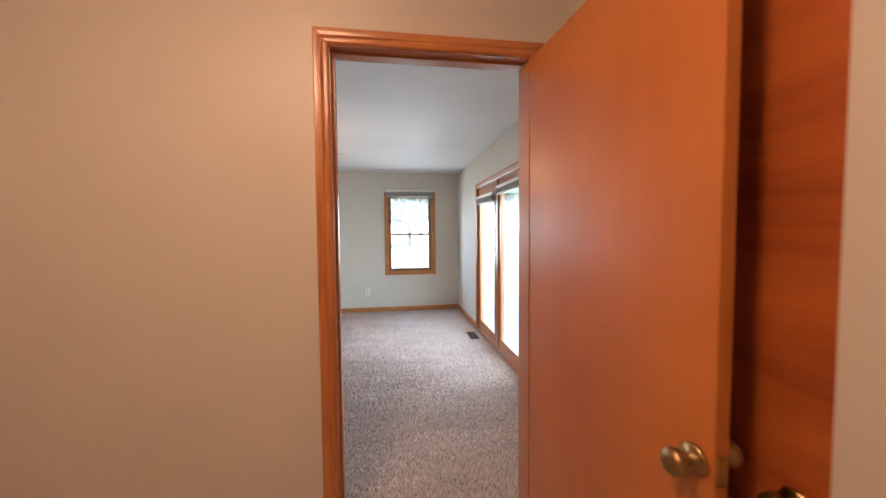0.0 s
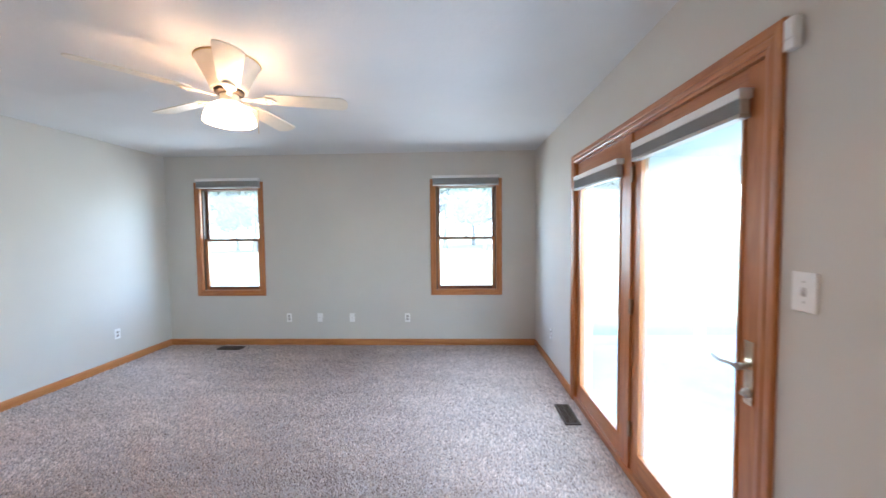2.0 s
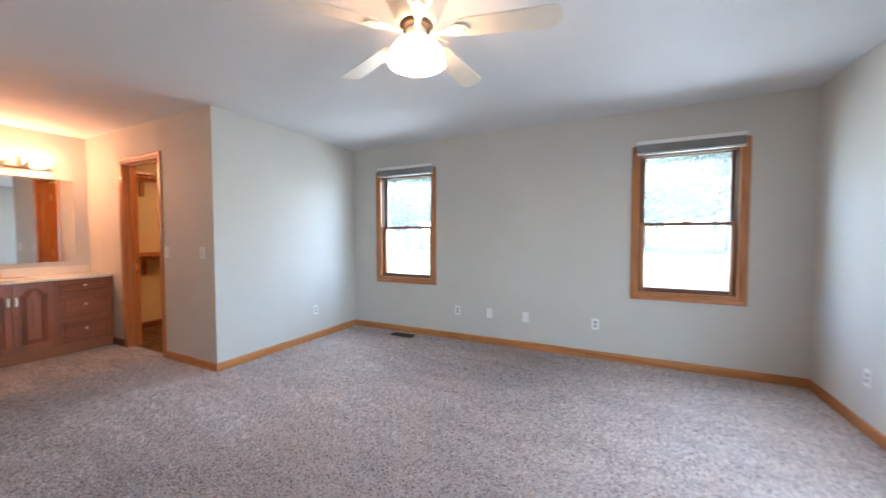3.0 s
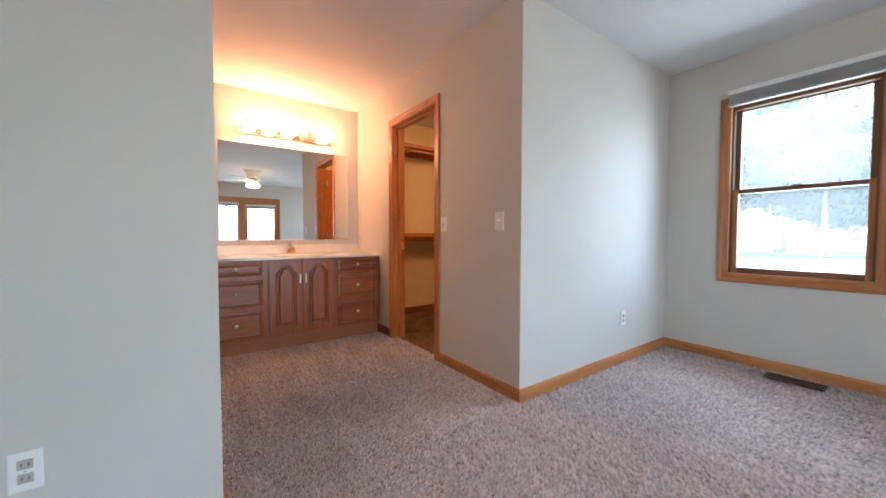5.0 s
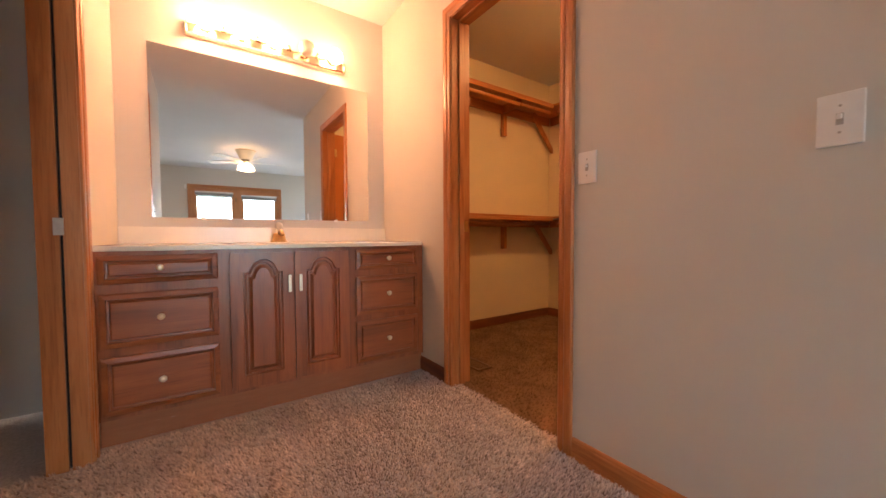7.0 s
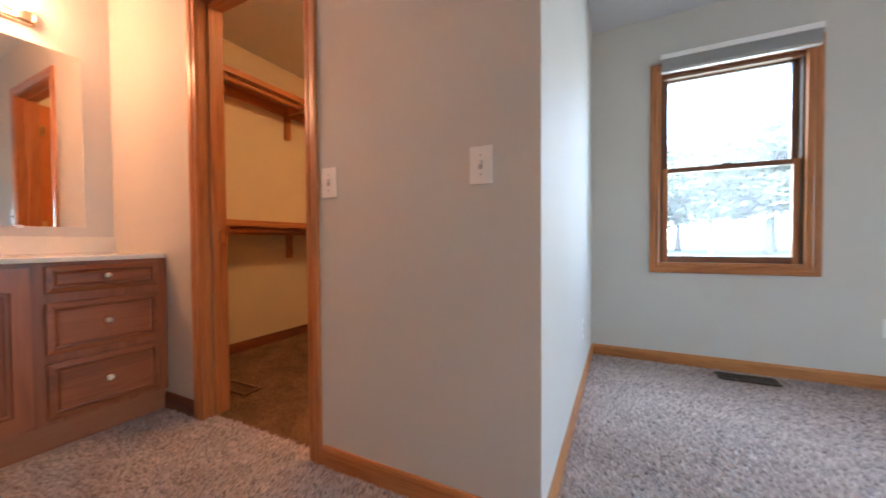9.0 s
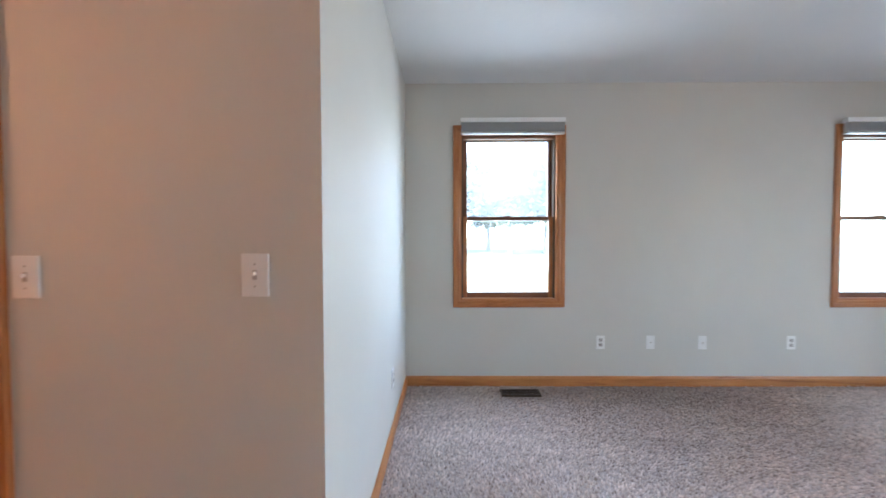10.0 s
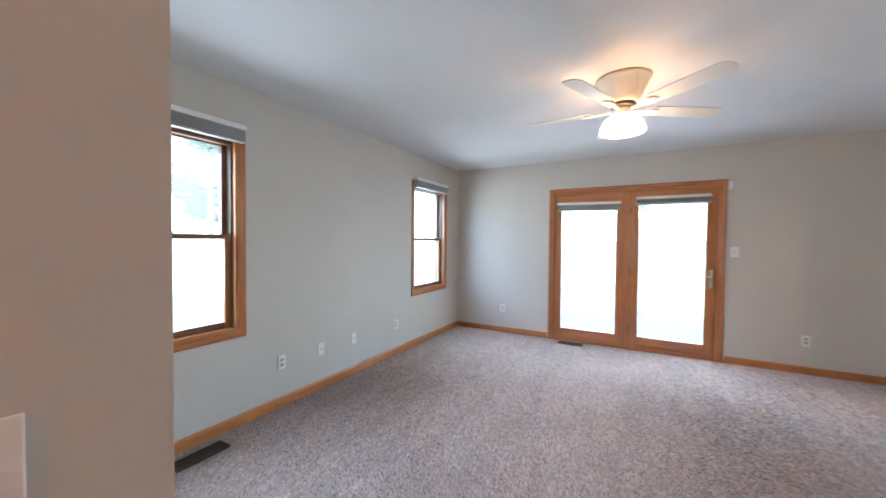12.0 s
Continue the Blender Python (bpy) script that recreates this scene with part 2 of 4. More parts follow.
def lathe(bm, profile, centre=(0, 0, 0), turn=None, seg=28):
    """Turns (radius, height) pairs round z."""
    mat = Matrix.Translation(centre) @ (turn or Matrix())
    rings = []
    for r, h in profile:
        rings.append([bm.verts.new(mat @ Vector((r * math.cos(a), r * math.sin(a), h))) for a in (2 * math.pi * k / seg for k in range(seg))])
    for a, c in zip(rings, rings[1:]):
        for k in range(seg):
            f = bm.faces.new((a[k], a[(k + 1) % seg], c[(k + 1) % seg], c[k]))
            f.smooth = True
    bm.faces.new(list(reversed(rings[0])))
    bm.faces.new(rings[-1])
    return bm


def tube(bm, pts, r, seg=10):
    """A round bar along a line of points."""
    pts = [Vector(p) for p in pts]
    rings = []
    for i, p in enumerate(pts):
        d = (pts[min(i + 1, len(pts) - 1)] - pts[max(i - 1, 0)]).normalized()
        u = d.orthogonal().normalized() if i == 0 else (rings_u - d * rings_u.dot(d)).normalized()
        rings_u = u
        w = d.cross(u)
        rings.append([bm.verts.new(p + r * (math.cos(a) * u + math.sin(a) * w)) for a in (2 * math.pi * k / seg for k in range(seg))])
    for a, c in zip(rings, rings[1:]):
        for k in range(seg):
            bm.faces.new((a[k], a[(k + 1) % seg], c[(k + 1) % seg], c[k])).smooth = True
    bm.faces.new(list(reversed(rings[0])))
    bm.faces.new(rings[-1])
    return bm


def prism(bm, outline, depth, m=None):
    """A flat outline (x, y) raised by depth along z, then placed by m."""
    m = m or Matrix()
    lo = [bm.verts.new(m @ Vector((x, y, 0))) for x, y in outline]
    hi = [bm.verts.new(m @ Vector((x, y, depth))) for x, y in outline]
    k = len(outline)
    bm.faces.new(list(reversed(lo)))
    bm.faces.new(hi)
    for i in range(k):
        bm.faces.new((lo[i], lo[(i + 1) % k], hi[(i + 1) % k], hi[i]))
    return bm


def mesh_of(name, bm, mat):
    bmesh.ops.recalc_face_normals(bm, faces=bm.faces)
    me = bpy.data.meshes.new(name)
    bm.to_mesh(me)
    bm.free()
    me.materials.append(mat)
    return me


def part(name, bm, mat, parent, label=""):
    ob = new(name, mesh_of(name, bm, mat))
    ob.parent = parent
    return tagged(ob, label)


def thing(name, label, category, at=(0, 0, 0), group="", kind=""):
    ob = new(name)
    ob.empty_display_size = 0.05
    ob.matrix_basis = pose(*at)
    return tagged(ob, label, category, group, kind)


def solid(name, bm, mat, label, category, group="", kind=""):
    return tagged(new(name, mesh_of(name, bm, mat)), label, category, group, kind)


# ---- plan ----
H = 2.515
XW, XE, YS, YN = -3.519, 1.375, 1.400, 6.378      # bedroom faces
XM = -6.13                                         # mirror wall
YA, YC = 2.81, 4.388                               # alcove faces
HALL_Y = 1.283


def structure(name, bm, mat, label, category="wall"):
    return solid(name, bm, mat, label, category, kind="structure")


WIN = [(-3.065, -2.245), (0.075, 0.89)]
WZ0, WZ1 = 0.714, 2.114
top = H + 0.02
structure("wall_north", B((-6.25, WIN[0][0], YN, YN + 0.16, 0, top), (WIN[0][1], WIN[1][0], YN, YN + 0.16, 0, top), (WIN[1][1], XE + 0.16, YN, YN + 0.16, 0, top),
                          *[(a, c, YN, YN + 0.16, 0, WZ0) for a, c in WIN], *[(a, c, YN, YN + 0.16, WZ1, top) for a, c in WIN]), WALL, "pale grey painted bedroom wall with two window openings")
FD0, FD1, FDZ = 2.985, 4.87, 2.065
structure("wall_east", B((XE, XE + 0.16, HALL_Y, FD0, 0, top), (XE, XE + 0.16, FD1, YN, 0, top), (XE, XE + 0.16, FD0, FD1, FDZ, top)), WALL, "pale grey painted bedroom wall with a wide glazed door opening")
EJ0, EJ1, EZ = -0.110, 0.731, 2.162
structure("wall_south", B((XW + 0.001, EJ0, HALL_Y + 0.004, YS, 0, top), (EJ1, XE, HALL_Y + 0.004, YS, 0, top), (EJ0, EJ1, HALL_Y + 0.004, YS, EZ, top)), WALL, "pale grey painted wall with the entry door opening")
structure("wall_hall_skin", B((-1.7, EJ0, HALL_Y, HALL_Y + 0.004, 0, top), (EJ1, 1.0, HALL_Y, HALL_Y + 0.004, 0, top), (EJ0, EJ1, HALL_Y, HALL_Y + 0.004, EZ, top)), WALL_HALL, "tan lit painted hallway wall beside the entry door")
structure("wall_west_south", B((XW - 0.12, XW, YS - 0.116, YA, 0, top)), WALL, "pale grey painted wall end beside the vanity alcove")
structure("wall_west_north", B((XW - 0.12, XW, YC + 0.12, YN, 0, top)), WALL, "pale grey painted wall lit by the glazed doors")
BD0, BD1 = -5.445, -4.595
structure("wall_alcove_south", B((XM, BD0, YA - 0.12, YA, 0, top), (BD1, XW - 0.12, YA - 0.12, YA, 0, top), (BD0, BD1, YA - 0.12, YA, 2.118, top)), WALL, "pale grey alcove wall with a cased doorway")
CD0, CD1 = -5.225, -4.445
structure("wall_alcove_north", B((XM, CD0, YC, YC + 0.12, 0, top), (CD1, XW, YC, YC + 0.12, 0, top), (CD0, CD1, YC, YC + 0.12, 2.135, top)), WALL, "pale grey alcove wall with the closet doorway and switches")
structure("wall_west", B((XM - 0.12, XM, YS - 0.12, YC + 0.06, 0, top)), WALL, "pale wall behind the mirror and vanity")
structure("wall_closet_west", B((XM - 0.12, XM, YC + 0.06, YN, 0, top)), WALL_CLOSET, "cream painted closet wall carrying the shelves")
structure("wall_closet_lining", B((XM, XW - 0.12, YN - 0.004, YN, 0, H), (XW - 0.124, XW - 0.12, YC + 0.12, YN - 0.004, 0, H), (XM, CD0 - 0.07, YC + 0.12, YC + 0.124, 0, H), (CD1 + 0.07, XW - 0.124, YC + 0.12, YC + 0.124, 0, H)), WALL_CLOSET, "cream painted inner faces of the closet")
structure("wall_bath_south", B((XM, XW - 0.12, YS - 0.12, YS, 0, top)), WALL, "pale wall closing the room past the alcove doorway")
structure("wall_hall_west", B((-1.82, -1.7, -1.9, HALL_Y, 0, top)), WALL_HALL, "tan painted hallway side wall")
structure("wall_hall_south", B((-1.7, 0.95, -1.9, -1.78, 0, top)), WALL_HALL, "tan painted hallway end wall")
structure("wall_hall_east", B((0.88, 1.0, -1.78, 0.354, 0, top), (0.88, 1.0, 1.15, HALL_Y, 0, top), (0.88, 1.0, 0.354, 1.15, 2.09, top)), WALL_HALL, "pale painted hallway wall around a closed door")
structure("ceiling", B((-6.25, XE + 0.16, -1.9, YN + 0.16, H, H + 0.12)), CEIL, "white ceiling with a faint knockdown texture", "ceiling")
structure("floor", B((-6.25, XE + 0.16, -1.9, YN + 0.16, -0.2, -0.012)), BACKING, "taupe carpeted floor", "floor")


# ---- carpet pile ----
def carpet(name, areas, label, mat):
    rng = np.random.default_rng(5)
    pts = []
    for x0, x1, y0, y1, dens in areas:
        k = int((x1 - x0) * (y1 - y0) * dens)
        pts.append(np.stack([rng.uniform(x0, x1, k), rng.uniform(y0, y1, k)], 1))
    p = np.concatenate(pts)
    k = len(p)
    a = rng.uniform(0, 2 * np.pi, k)
    # the pile leans in broad swathes
    lean_a = 1.4 * np.sin(p[:, 0] * 1.3 + 0.7 * np.sin(p[:, 1] * 1.1)) + 1.2 * np.sin(p[:, 1] * 1.7)
    r, hgt = rng.uniform(0.0045, 0.0075, k), rng.uniform(0.010, 0.020, k)
    lean = rng.uniform(0.004, 0.015, k)
    v = np.zeros((k, 4, 3), np.float32)
    for j in range(3):
        v[:, j, 0] = p[:, 0] + r * np.cos(a + j * 2.0944)
        v[:, j, 1] = p[:, 1] + r * np.sin(a + j * 2.0944)
        v[:, j, 2] = -0.013
    v[:, 3, 0] = p[:, 0] + lean * np.cos(lean_a) + rng.normal(0, 0.004, k)
    v[:, 3, 1] = p[:, 1] + lean * np.sin(lean_a) + rng.normal(0, 0.004, k)
    v[:, 3, 2] = -0.013 + hgt
    f = (np.arange(k)[:, None, None] * 4 + np.array([[0, 1, 3], [1, 2, 3], [2, 0, 3]])[None]).astype(np.int32)
    me = bpy.data.meshes.new(name)
    me.vertices.add(4 * k)
    me.vertices.foreach_set("co", v.ravel())
    me.loops.add(9 * k)
    me.loops.foreach_set("vertex_index", f.ravel())
    me.polygons.add(3 * k)
    me.polygons.foreach_set("loop_start", np.arange(0, 9 * k, 3, dtype=np.int32))
    me.update(calc_edges=True)
    me.materials.append(mat)
    return tagged(new(name, me), label, "carpet", kind="stuff")


carpet("carpet_pile", [(XW + 0.01, XE - 0.01, YS, YN - 0.01, 8000), (XM + 0.62, XW + 0.01, YA + 0.005, YC - 0.01, 15000), (CD0, CD1, YC - 0.01, YC + 0.06, 8000), (BD0, BD1, YA - 0.5, YA, 6000), (-0.1, 0.69, HALL_Y, YS, 8000), (-0.9, 0.87, 0.2, HALL_Y, 5000)], "taupe shag carpet with trodden lighter swathes", CARPET)
structure("floor_closet", B((XM + 0.005, XW - 0.125, YC + 0.125, YN - 0.005, -0.012, -0.008), (CD0, CD1, YC + 0.06, YC + 0.125, -0.012, -0.008)), CLOSET_CARPET, "brown carpeted closet floor", "floor")
carpet("closet_carpet_pile", [(XM + 0.01, XW - 0.13, YC + 0.12, YN - 0.02, 6000), (CD0, CD1, YC + 0.06, YC + 0.12, 6000)], "dark brown shag carpet in the closet", CLOSET_CARPET)


# ---- trim ----
def casing_profile(w=0.062, t=0.017):
    """Cross-section of a moulded casing: across from the inner edge, and how far it stands proud."""
    return [(0, 0), (0, t * 0.55), (0.006, t * 0.75), (w * 0.3, t * 0.78), (w * 0.42, t * 0.62), (w * 0.5, t * 0.9), (w * 0.72, t), (w - 0.004, t), (w, t * 0.7), (w, 0)]


def casing(parent, plane, side, pos, a0, a1, z0, z1, mats, bottom=False, w=0.062, t=0.017):
    """Mitred casing round an opening. plane 'x' or 'y': the wall's normal axis; side +1/-1: the way it faces; pos: the wall face."""
    def sweep(path):
        # path: list of (a, z, da, dz) with outward offsets
        bm = bmesh.new()
        rows = []
        for a, z, da, dz in path:
            row = []
            for u, d in casing_profile(w, t):
                aa, zz, dd = a + da * u, z + dz * u, pos + side * (d - 0.001)
                row.append(bm.verts.new((dd, aa, zz) if plane == "x" else (aa, dd, zz)))
            rows.append(row)
        for r0, r1 in zip(rows, rows[1:]):
            for i in range(len(r0) - 1):
                bm.faces.new((r0[i], r0[i + 1], r1[i + 1], r1[i]))
        bm.faces.new(rows[0])
        bm.faces.new(list(reversed(rows[-1])))
        return bm
    ax = "x" if plane == "y" else "y"
    zb = -1 if bottom else 0
    part("casing_side", sweep([(a0, z0, -1, zb), (a0, z1, -1, 1)]), mats["z"], parent)
    part("casing_side", sweep([(a1, z0, 1, zb), (a1, z1, 1, 1)]), mats["z"], parent)
    part("casing_head", sweep([(a0, z1, -1, 1), (a1, z1, 1, 1)]), mats[ax], parent)
    if bottom:
        part("casing_sill", sweep([(a0, z0, -1, -1), (a1, z0, 1, -1)]), mats[ax], parent)


def baseboard(name, plane, side, pos, a0, a1, label="honey stained wooden baseboard along the carpet", h=0.076, t=0.013, mats=PINE):
    prof = [(0, -0.01), (t, -0.01), (t, h - 0.018), (t * 0.8, h - 0.012), (t * 0.75, h - 0.007), (t * 0.45, h), (0, h)]
    bm = bmesh.new()
    rows = []
    for a in (a0, a1):
        rows.append([bm.verts.new((pos + side * d, a, z) if plane == "x" else (a, pos + side * d, z)) for d, z in prof])
    k = len(prof)
    for i in range(k):
        bm.faces.new((rows[0][i], rows[0][(i + 1) % k], rows[1][(i + 1) % k], rows[1][i]))
    bm.faces.new(rows[0])
    bm.faces.new(list(reversed(rows[1])))
    return solid(name, bm, mats["y" if plane == "x" else "x"], label, "baseboard", kind="structure")


baseboard("baseboard_north", "y", -1, YN, XW + 0.013, XE - 0.013)
baseboard("baseboard_west_north", "x", 1, XW, YC - 0.013, YN)
baseboard("baseboard_west_south", "x", 1, XW, YS, YA + 0.013)
baseboard("baseboard_east_north", "x", -1, XE, 4.935, YN)
baseboard("baseboard_east_south", "x", -1, XE, YS, 2.92)
baseboard("baseboard_south_west", "y", 1, YS, XW + 0.013, -0.165)
baseboard("baseboard_south_east", "y", 1, YS, 0.75, XE - 0.013)
baseboard("baseboard_alcove_north", "y", -1, YC, CD1 + 0.056, XW)
baseboard("baseboard_alcove_corner", "y", -1, YC, -5.56, CD0 - 0.056, "dark stained wooden baseboard beside the vanity", mats=DARKBASE)
baseboard("baseboard_alcove_south", "y", 1, YA, BD1 + 0.056, XW)
baseboard("baseboard_closet_west", "x", 1, XM, YC + 0.124, YN - 0.004, "dark stained wooden closet baseboard", mats=DARKBASE)
baseboard("baseboard_closet_north", "y", -1, YN - 0.004, XM + 0.013, XW - 0.124, "dark stained wooden closet baseboard", mats=DARKBASE)


# ---- windows ----
def window(name, x0, x1, label):
    w = thing(name, label, "window", kind="structure")
    casing(w, "y", -1, YN, x0 + 0.006, x1 - 0.006, WZ0 + 0.006, WZ1 - 0.006, OAK, bottom=True)
    yj0, yj1 = YN - 0.002, YN + 0.15
    part("jamb", B((x0, x0 + 0.016, yj0, yj1, WZ0, WZ1)), OAK["z"], w)
    part("jamb", B((x1 - 0.016, x1, yj0, yj1, WZ0, WZ1)), OAK["z"], w)
    part("jamb_head", B((x0 + 0.016, x1 - 0.016, yj0, yj1, WZ1 - 0.016, WZ1)), OAK["x"], w)
    part("window_sill", B((x0 + 0.016, x1 - 0.016, yj0, yj1, WZ0, WZ0 + 0.018)), OAK["x"], w)
    # dark strip added so the soffit below the jamb head looks dark
    part("head_stop", B((x0 + 0.016, x1 - 0.016, YN + 0.034, YN + 0.088, WZ1 - 0.044, WZ1 - 0.0165), bevel=0.002), DARKWOOD["x"], w, "dark head stop added under the jamb head")
    a, c = x0 + 0.016, x1 - 0.016
    for q in ((a, a + 0.014), (c - 0.014, c)):
        part("jamb_liner", B((q[0], q[1], YN + 0.035, yj1 - 0.005, WZ0 + 0.018, WZ1 - 0.016)), TRACK, w, "brown vinyl jamb liner")
    a, c = a + 0.013, c - 0.013
    mid = 1.403

    def sash(y0, y1, z0, z1, lower):
        s, r = 0.036, 0.034
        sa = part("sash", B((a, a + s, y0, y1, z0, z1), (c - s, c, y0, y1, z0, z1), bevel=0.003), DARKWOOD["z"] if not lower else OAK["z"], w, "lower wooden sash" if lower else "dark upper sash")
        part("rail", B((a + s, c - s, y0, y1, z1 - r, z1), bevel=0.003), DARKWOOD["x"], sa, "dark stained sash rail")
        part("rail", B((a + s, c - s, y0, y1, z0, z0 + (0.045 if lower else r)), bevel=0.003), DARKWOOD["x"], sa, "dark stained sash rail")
        p = part("pane", B((a + s - 0.004, c - s + 0.004, (y0 + y1) / 2 - 0.003, (y0 + y1) / 2 + 0.003, z0 + 0.03, z1 - r + 0.004)), GLASS, sa)
        p.visible_shadow = False
    sash(YN + 0.090, YN + 0.122, mid - 0.017, WZ1 - 0.018, False)
    sash(YN + 0.052, YN + 0.084, WZ0 + 0.018, mid + 0.017, True)
    part("sash_lock", B(((a + c) / 2 - 0.03, (a + c) / 2 + 0.03, YN + 0.056, YN + 0.08, mid + 0.017, mid + 0.027), bevel=0.003), BRONZE, w, "small bronze sash lock")
    return w


window("window_1", *WIN[0], "double-hung window with honey oak casing and dark sash")
window("window_2", *WIN[1], "double-hung window with honey oak casing near the corner")


def cellular_shade(length, label, stack=0.075, tilt=0.0):
    """A raised pleated shade, hung along x, its back at y = 0, its top at z = 0."""
    s = thing("cellular_shade", label, "window shade", group="raised window shades")
    part("headrail", B((-length / 2, length / 2, -0.048, 0, -0.036, 0), bevel=0.004), WHITE, s, "white headrail")
    k = 9
    for i in range(k):
        z1 = -0.037 - stack * i / k
        z0 = -0.037 - stack * (i + 0.93) / k
        bm = bmesh.new()
        prism(bm, [(-0.048, (z0 + z1) / 2), (-0.033, z1), (-0.012, z1), (-0.002, (z0 + z1) / 2), (-0.012, z0), (-0.033, z0)], length - 0.012,
              Matrix(((0, 0, 1, -length / 2 + 0.006), (1, 0, 0, 0), (0, 1, 0, 0), (0, 0, 0, 1))))
        part("pleat", bm, PLEAT, s)
    part("bottom_rail", B((-length / 2 + 0.004, length / 2 - 0.004, -0.045, -0.002, -0.037 - stack - 0.016, -0.037 - stack), bevel=0.003), LINER, s, "pale grey bottom rail")
    return s


sh = cellular_shade(0.85, "grey pleated shade raised under a white headrail over the window")
sh.matrix_basis = pose(-2.635, YN - 0.018, 2.214)
copy_thing(sh, pose(0.478, YN - 0.018, 2.206))

# ---- glazed patio doors ----
pd = thing("glazed_patio_door", "pair of oak-framed full-glass patio doors, closed, in the bedroom wall", "door", kind="structure")
casing(pd, "x", -1, XE, FD0 + 0.006, FD1 - 0.006, -0.012, FDZ - 0.006, OAK)
xj0, xj1 = XE - 0.002, XE + 0.085
part("jamb", B((xj0, xj1, FD0, FD0 + 0.022, 0, FDZ)), OAK["z"], pd)
part("jamb", B((xj0, xj1, FD1 - 0.022, FD1, 0, FDZ)), OAK["z"], pd)
part("jamb_head", B((xj0, xj1, FD0 + 0.022, FD1 - 0.022, FDZ - 0.022, FDZ)), OAK["y"], pd)
part("threshold", B((XE - 0.004, xj1, FD0 + 0.022, FD1 - 0.022, -0.012, 0.03), bevel=0.004), OAK["y"], pd, "oak threshold")
MULL = 3.935
part("stop", B((XE + 0.062, xj1 - 0.002, FD0 + 0.022, FD0 + 0.036, 0.03, FDZ - 0.022), (XE + 0.062, xj1 - 0.002, FD1 - 0.036, FD1 - 0.022, 0.03, FDZ - 0.022)), OAK["z"], pd)
part("stop", B((XE + 0.062, xj1 - 0.002, FD0 + 0.036, FD1 - 0.036, FDZ - 0.036, FDZ - 0.022), (XE + 0.062, xj1 - 0.002, FD0 + 0.036, FD1 - 0.036, 0.03, 0.044), (XE + 0.062, xj1 - 0.002, 3.885, 3.985, 0.044, FDZ - 0.036)), OAK["y"], pd)
part("mullion", B((XE + 0.004, xj1, MULL - 0.035, MULL + 0.035, 0.03, FDZ - 0.022), bevel=0.003), OAK["z"], pd, "oak post between the two leaves")


def leaf(y0, y1, g0, g1, name, label):
    xa, xb = XE + 0.018, XE + 0.06
    lf = part(name, B((xa, xb, y0, g0, 0.0305, FDZ - 0.0225), (xa, xb, g1, y1, 0.0305, FDZ - 0.0225), bevel=0.003), OAK["z"], pd, label)
    part("bottom_rail", B((xa, xb, g0, g1, 0.0305, 0.158), bevel=0.003), OAK["y"], lf)
    part("top_rail", B((xa, xb, g0, g1, 1.925, FDZ - 0.0225), bevel=0.003), OAK["y"], lf)
    part("glazing_bead", B((xa - 0.006, xa + 0.01, g0, g0 + 0.012, 0.158, 1.925), (xa - 0.006, xa + 0.01, g1 - 0.012, g1, 0.158, 1.925), (xa - 0.006, xa + 0.01, g0, g1, 0.158, 0.17), (xa - 0.006, xa + 0.01, g0, g1, 1.913, 1.925)), OAK["z"], lf)
    p = part("pane", B((xa + 0.018, xa + 0.026, g0 - 0.005, g1 + 0.005, 0.15, 1.93)), GLASS, lf)
    p.visible_shadow = False
    return lf


lf1 = leaf(MULL + 0.0355, FD1 - 0.0225, 4.055, 4.765, "fixed_leaf", "fixed full-glass leaf")
lf2 = leaf(FD0 + 0.0225, MULL - 0.0355, 3.10, 3.815, "opening_leaf", "opening full-glass leaf with a lever")
for z in (0.28, 1.02, 1.80):
    part("hinge", B((XE + 0.002, XE + 0.018, MULL - 0.052, MULL - 0.022, z - 0.045, z + 0.045), bevel=0.003), HINGE, pd, "brown steel hinge")
hp = part("handle_plate", B((XE + 0.010, XE + 0.019, 3.033, 3.073, 0.845, 1.075), bevel=0.004), FIXTURE, lf2, "brushed metal handle plate")
bm = lathe(bmesh.new(), [(0.012, 0), (0.012, 0.045)], (XE + 0.012, 3.053, 0.985), Euler((0, radians(-90), 0)).to_matrix().to_4x4(), 14)
tube(bm, [(XE - 0.030, 3.053, 0.985), (XE - 0.034, 3.085, 0.988), (XE - 0.034, 3.125, 0.982), (XE - 0.032, 3.165, 0.990)], 0.0075)
part("lever", bm, NICKEL, lf2, "curved metal lever")
part("deadbolt", lathe(bmesh.new(), [(0.017, 0), (0.017, 0.010), (0.008, 0.012), (0.008, 0.026)], (XE + 0.012, 3.053, 0.888), Euler((0, radians(-90), 0)).to_matrix().to_4x4(), 16), NICKEL, lf2, "metal thumb turn")
d1 = cellular_shade(0.80, "grey pleated shade raised at the head of the patio door glass", 0.065)
d1.matrix_basis = pose(XE + 0.016, 4.415, 1.925, 0, 0.8, -90)
d2 = cellular_shade(0.77, "grey pleated shade raised at the head of the patio door glass", 0.050)
d2.matrix_basis = pose(XE + 0.016, 3.455, 1.965, 0, 0, -90)
ds = thing("door_sensor", "small white plastic alarm sensor at the door casing corner", "sensor")
part("body", B((XE - 0.030, XE - 0.001, 2.878, 2.912, 2.005, 2.098), bevel=0.005), WHITE, ds)
part("seam", B((XE - 0.0315, XE - 0.030, 2.880, 2.910, 2.035, 2.037)), PLEAT, ds)


# ---- doorways and doors ----
def hinge(parent, x, y, z):
    bm = B((x - 0.003, x + 0.003, y - 0.03, y + 0.03, z - 0.045, z + 0.045))
    lathe(bm, [(0.006, -0.047), (0.006, 0.047)], (x, y - 0.03, z), None, 10)
    return part("hinge", bm, BRASS, parent, "aged brass hinge")


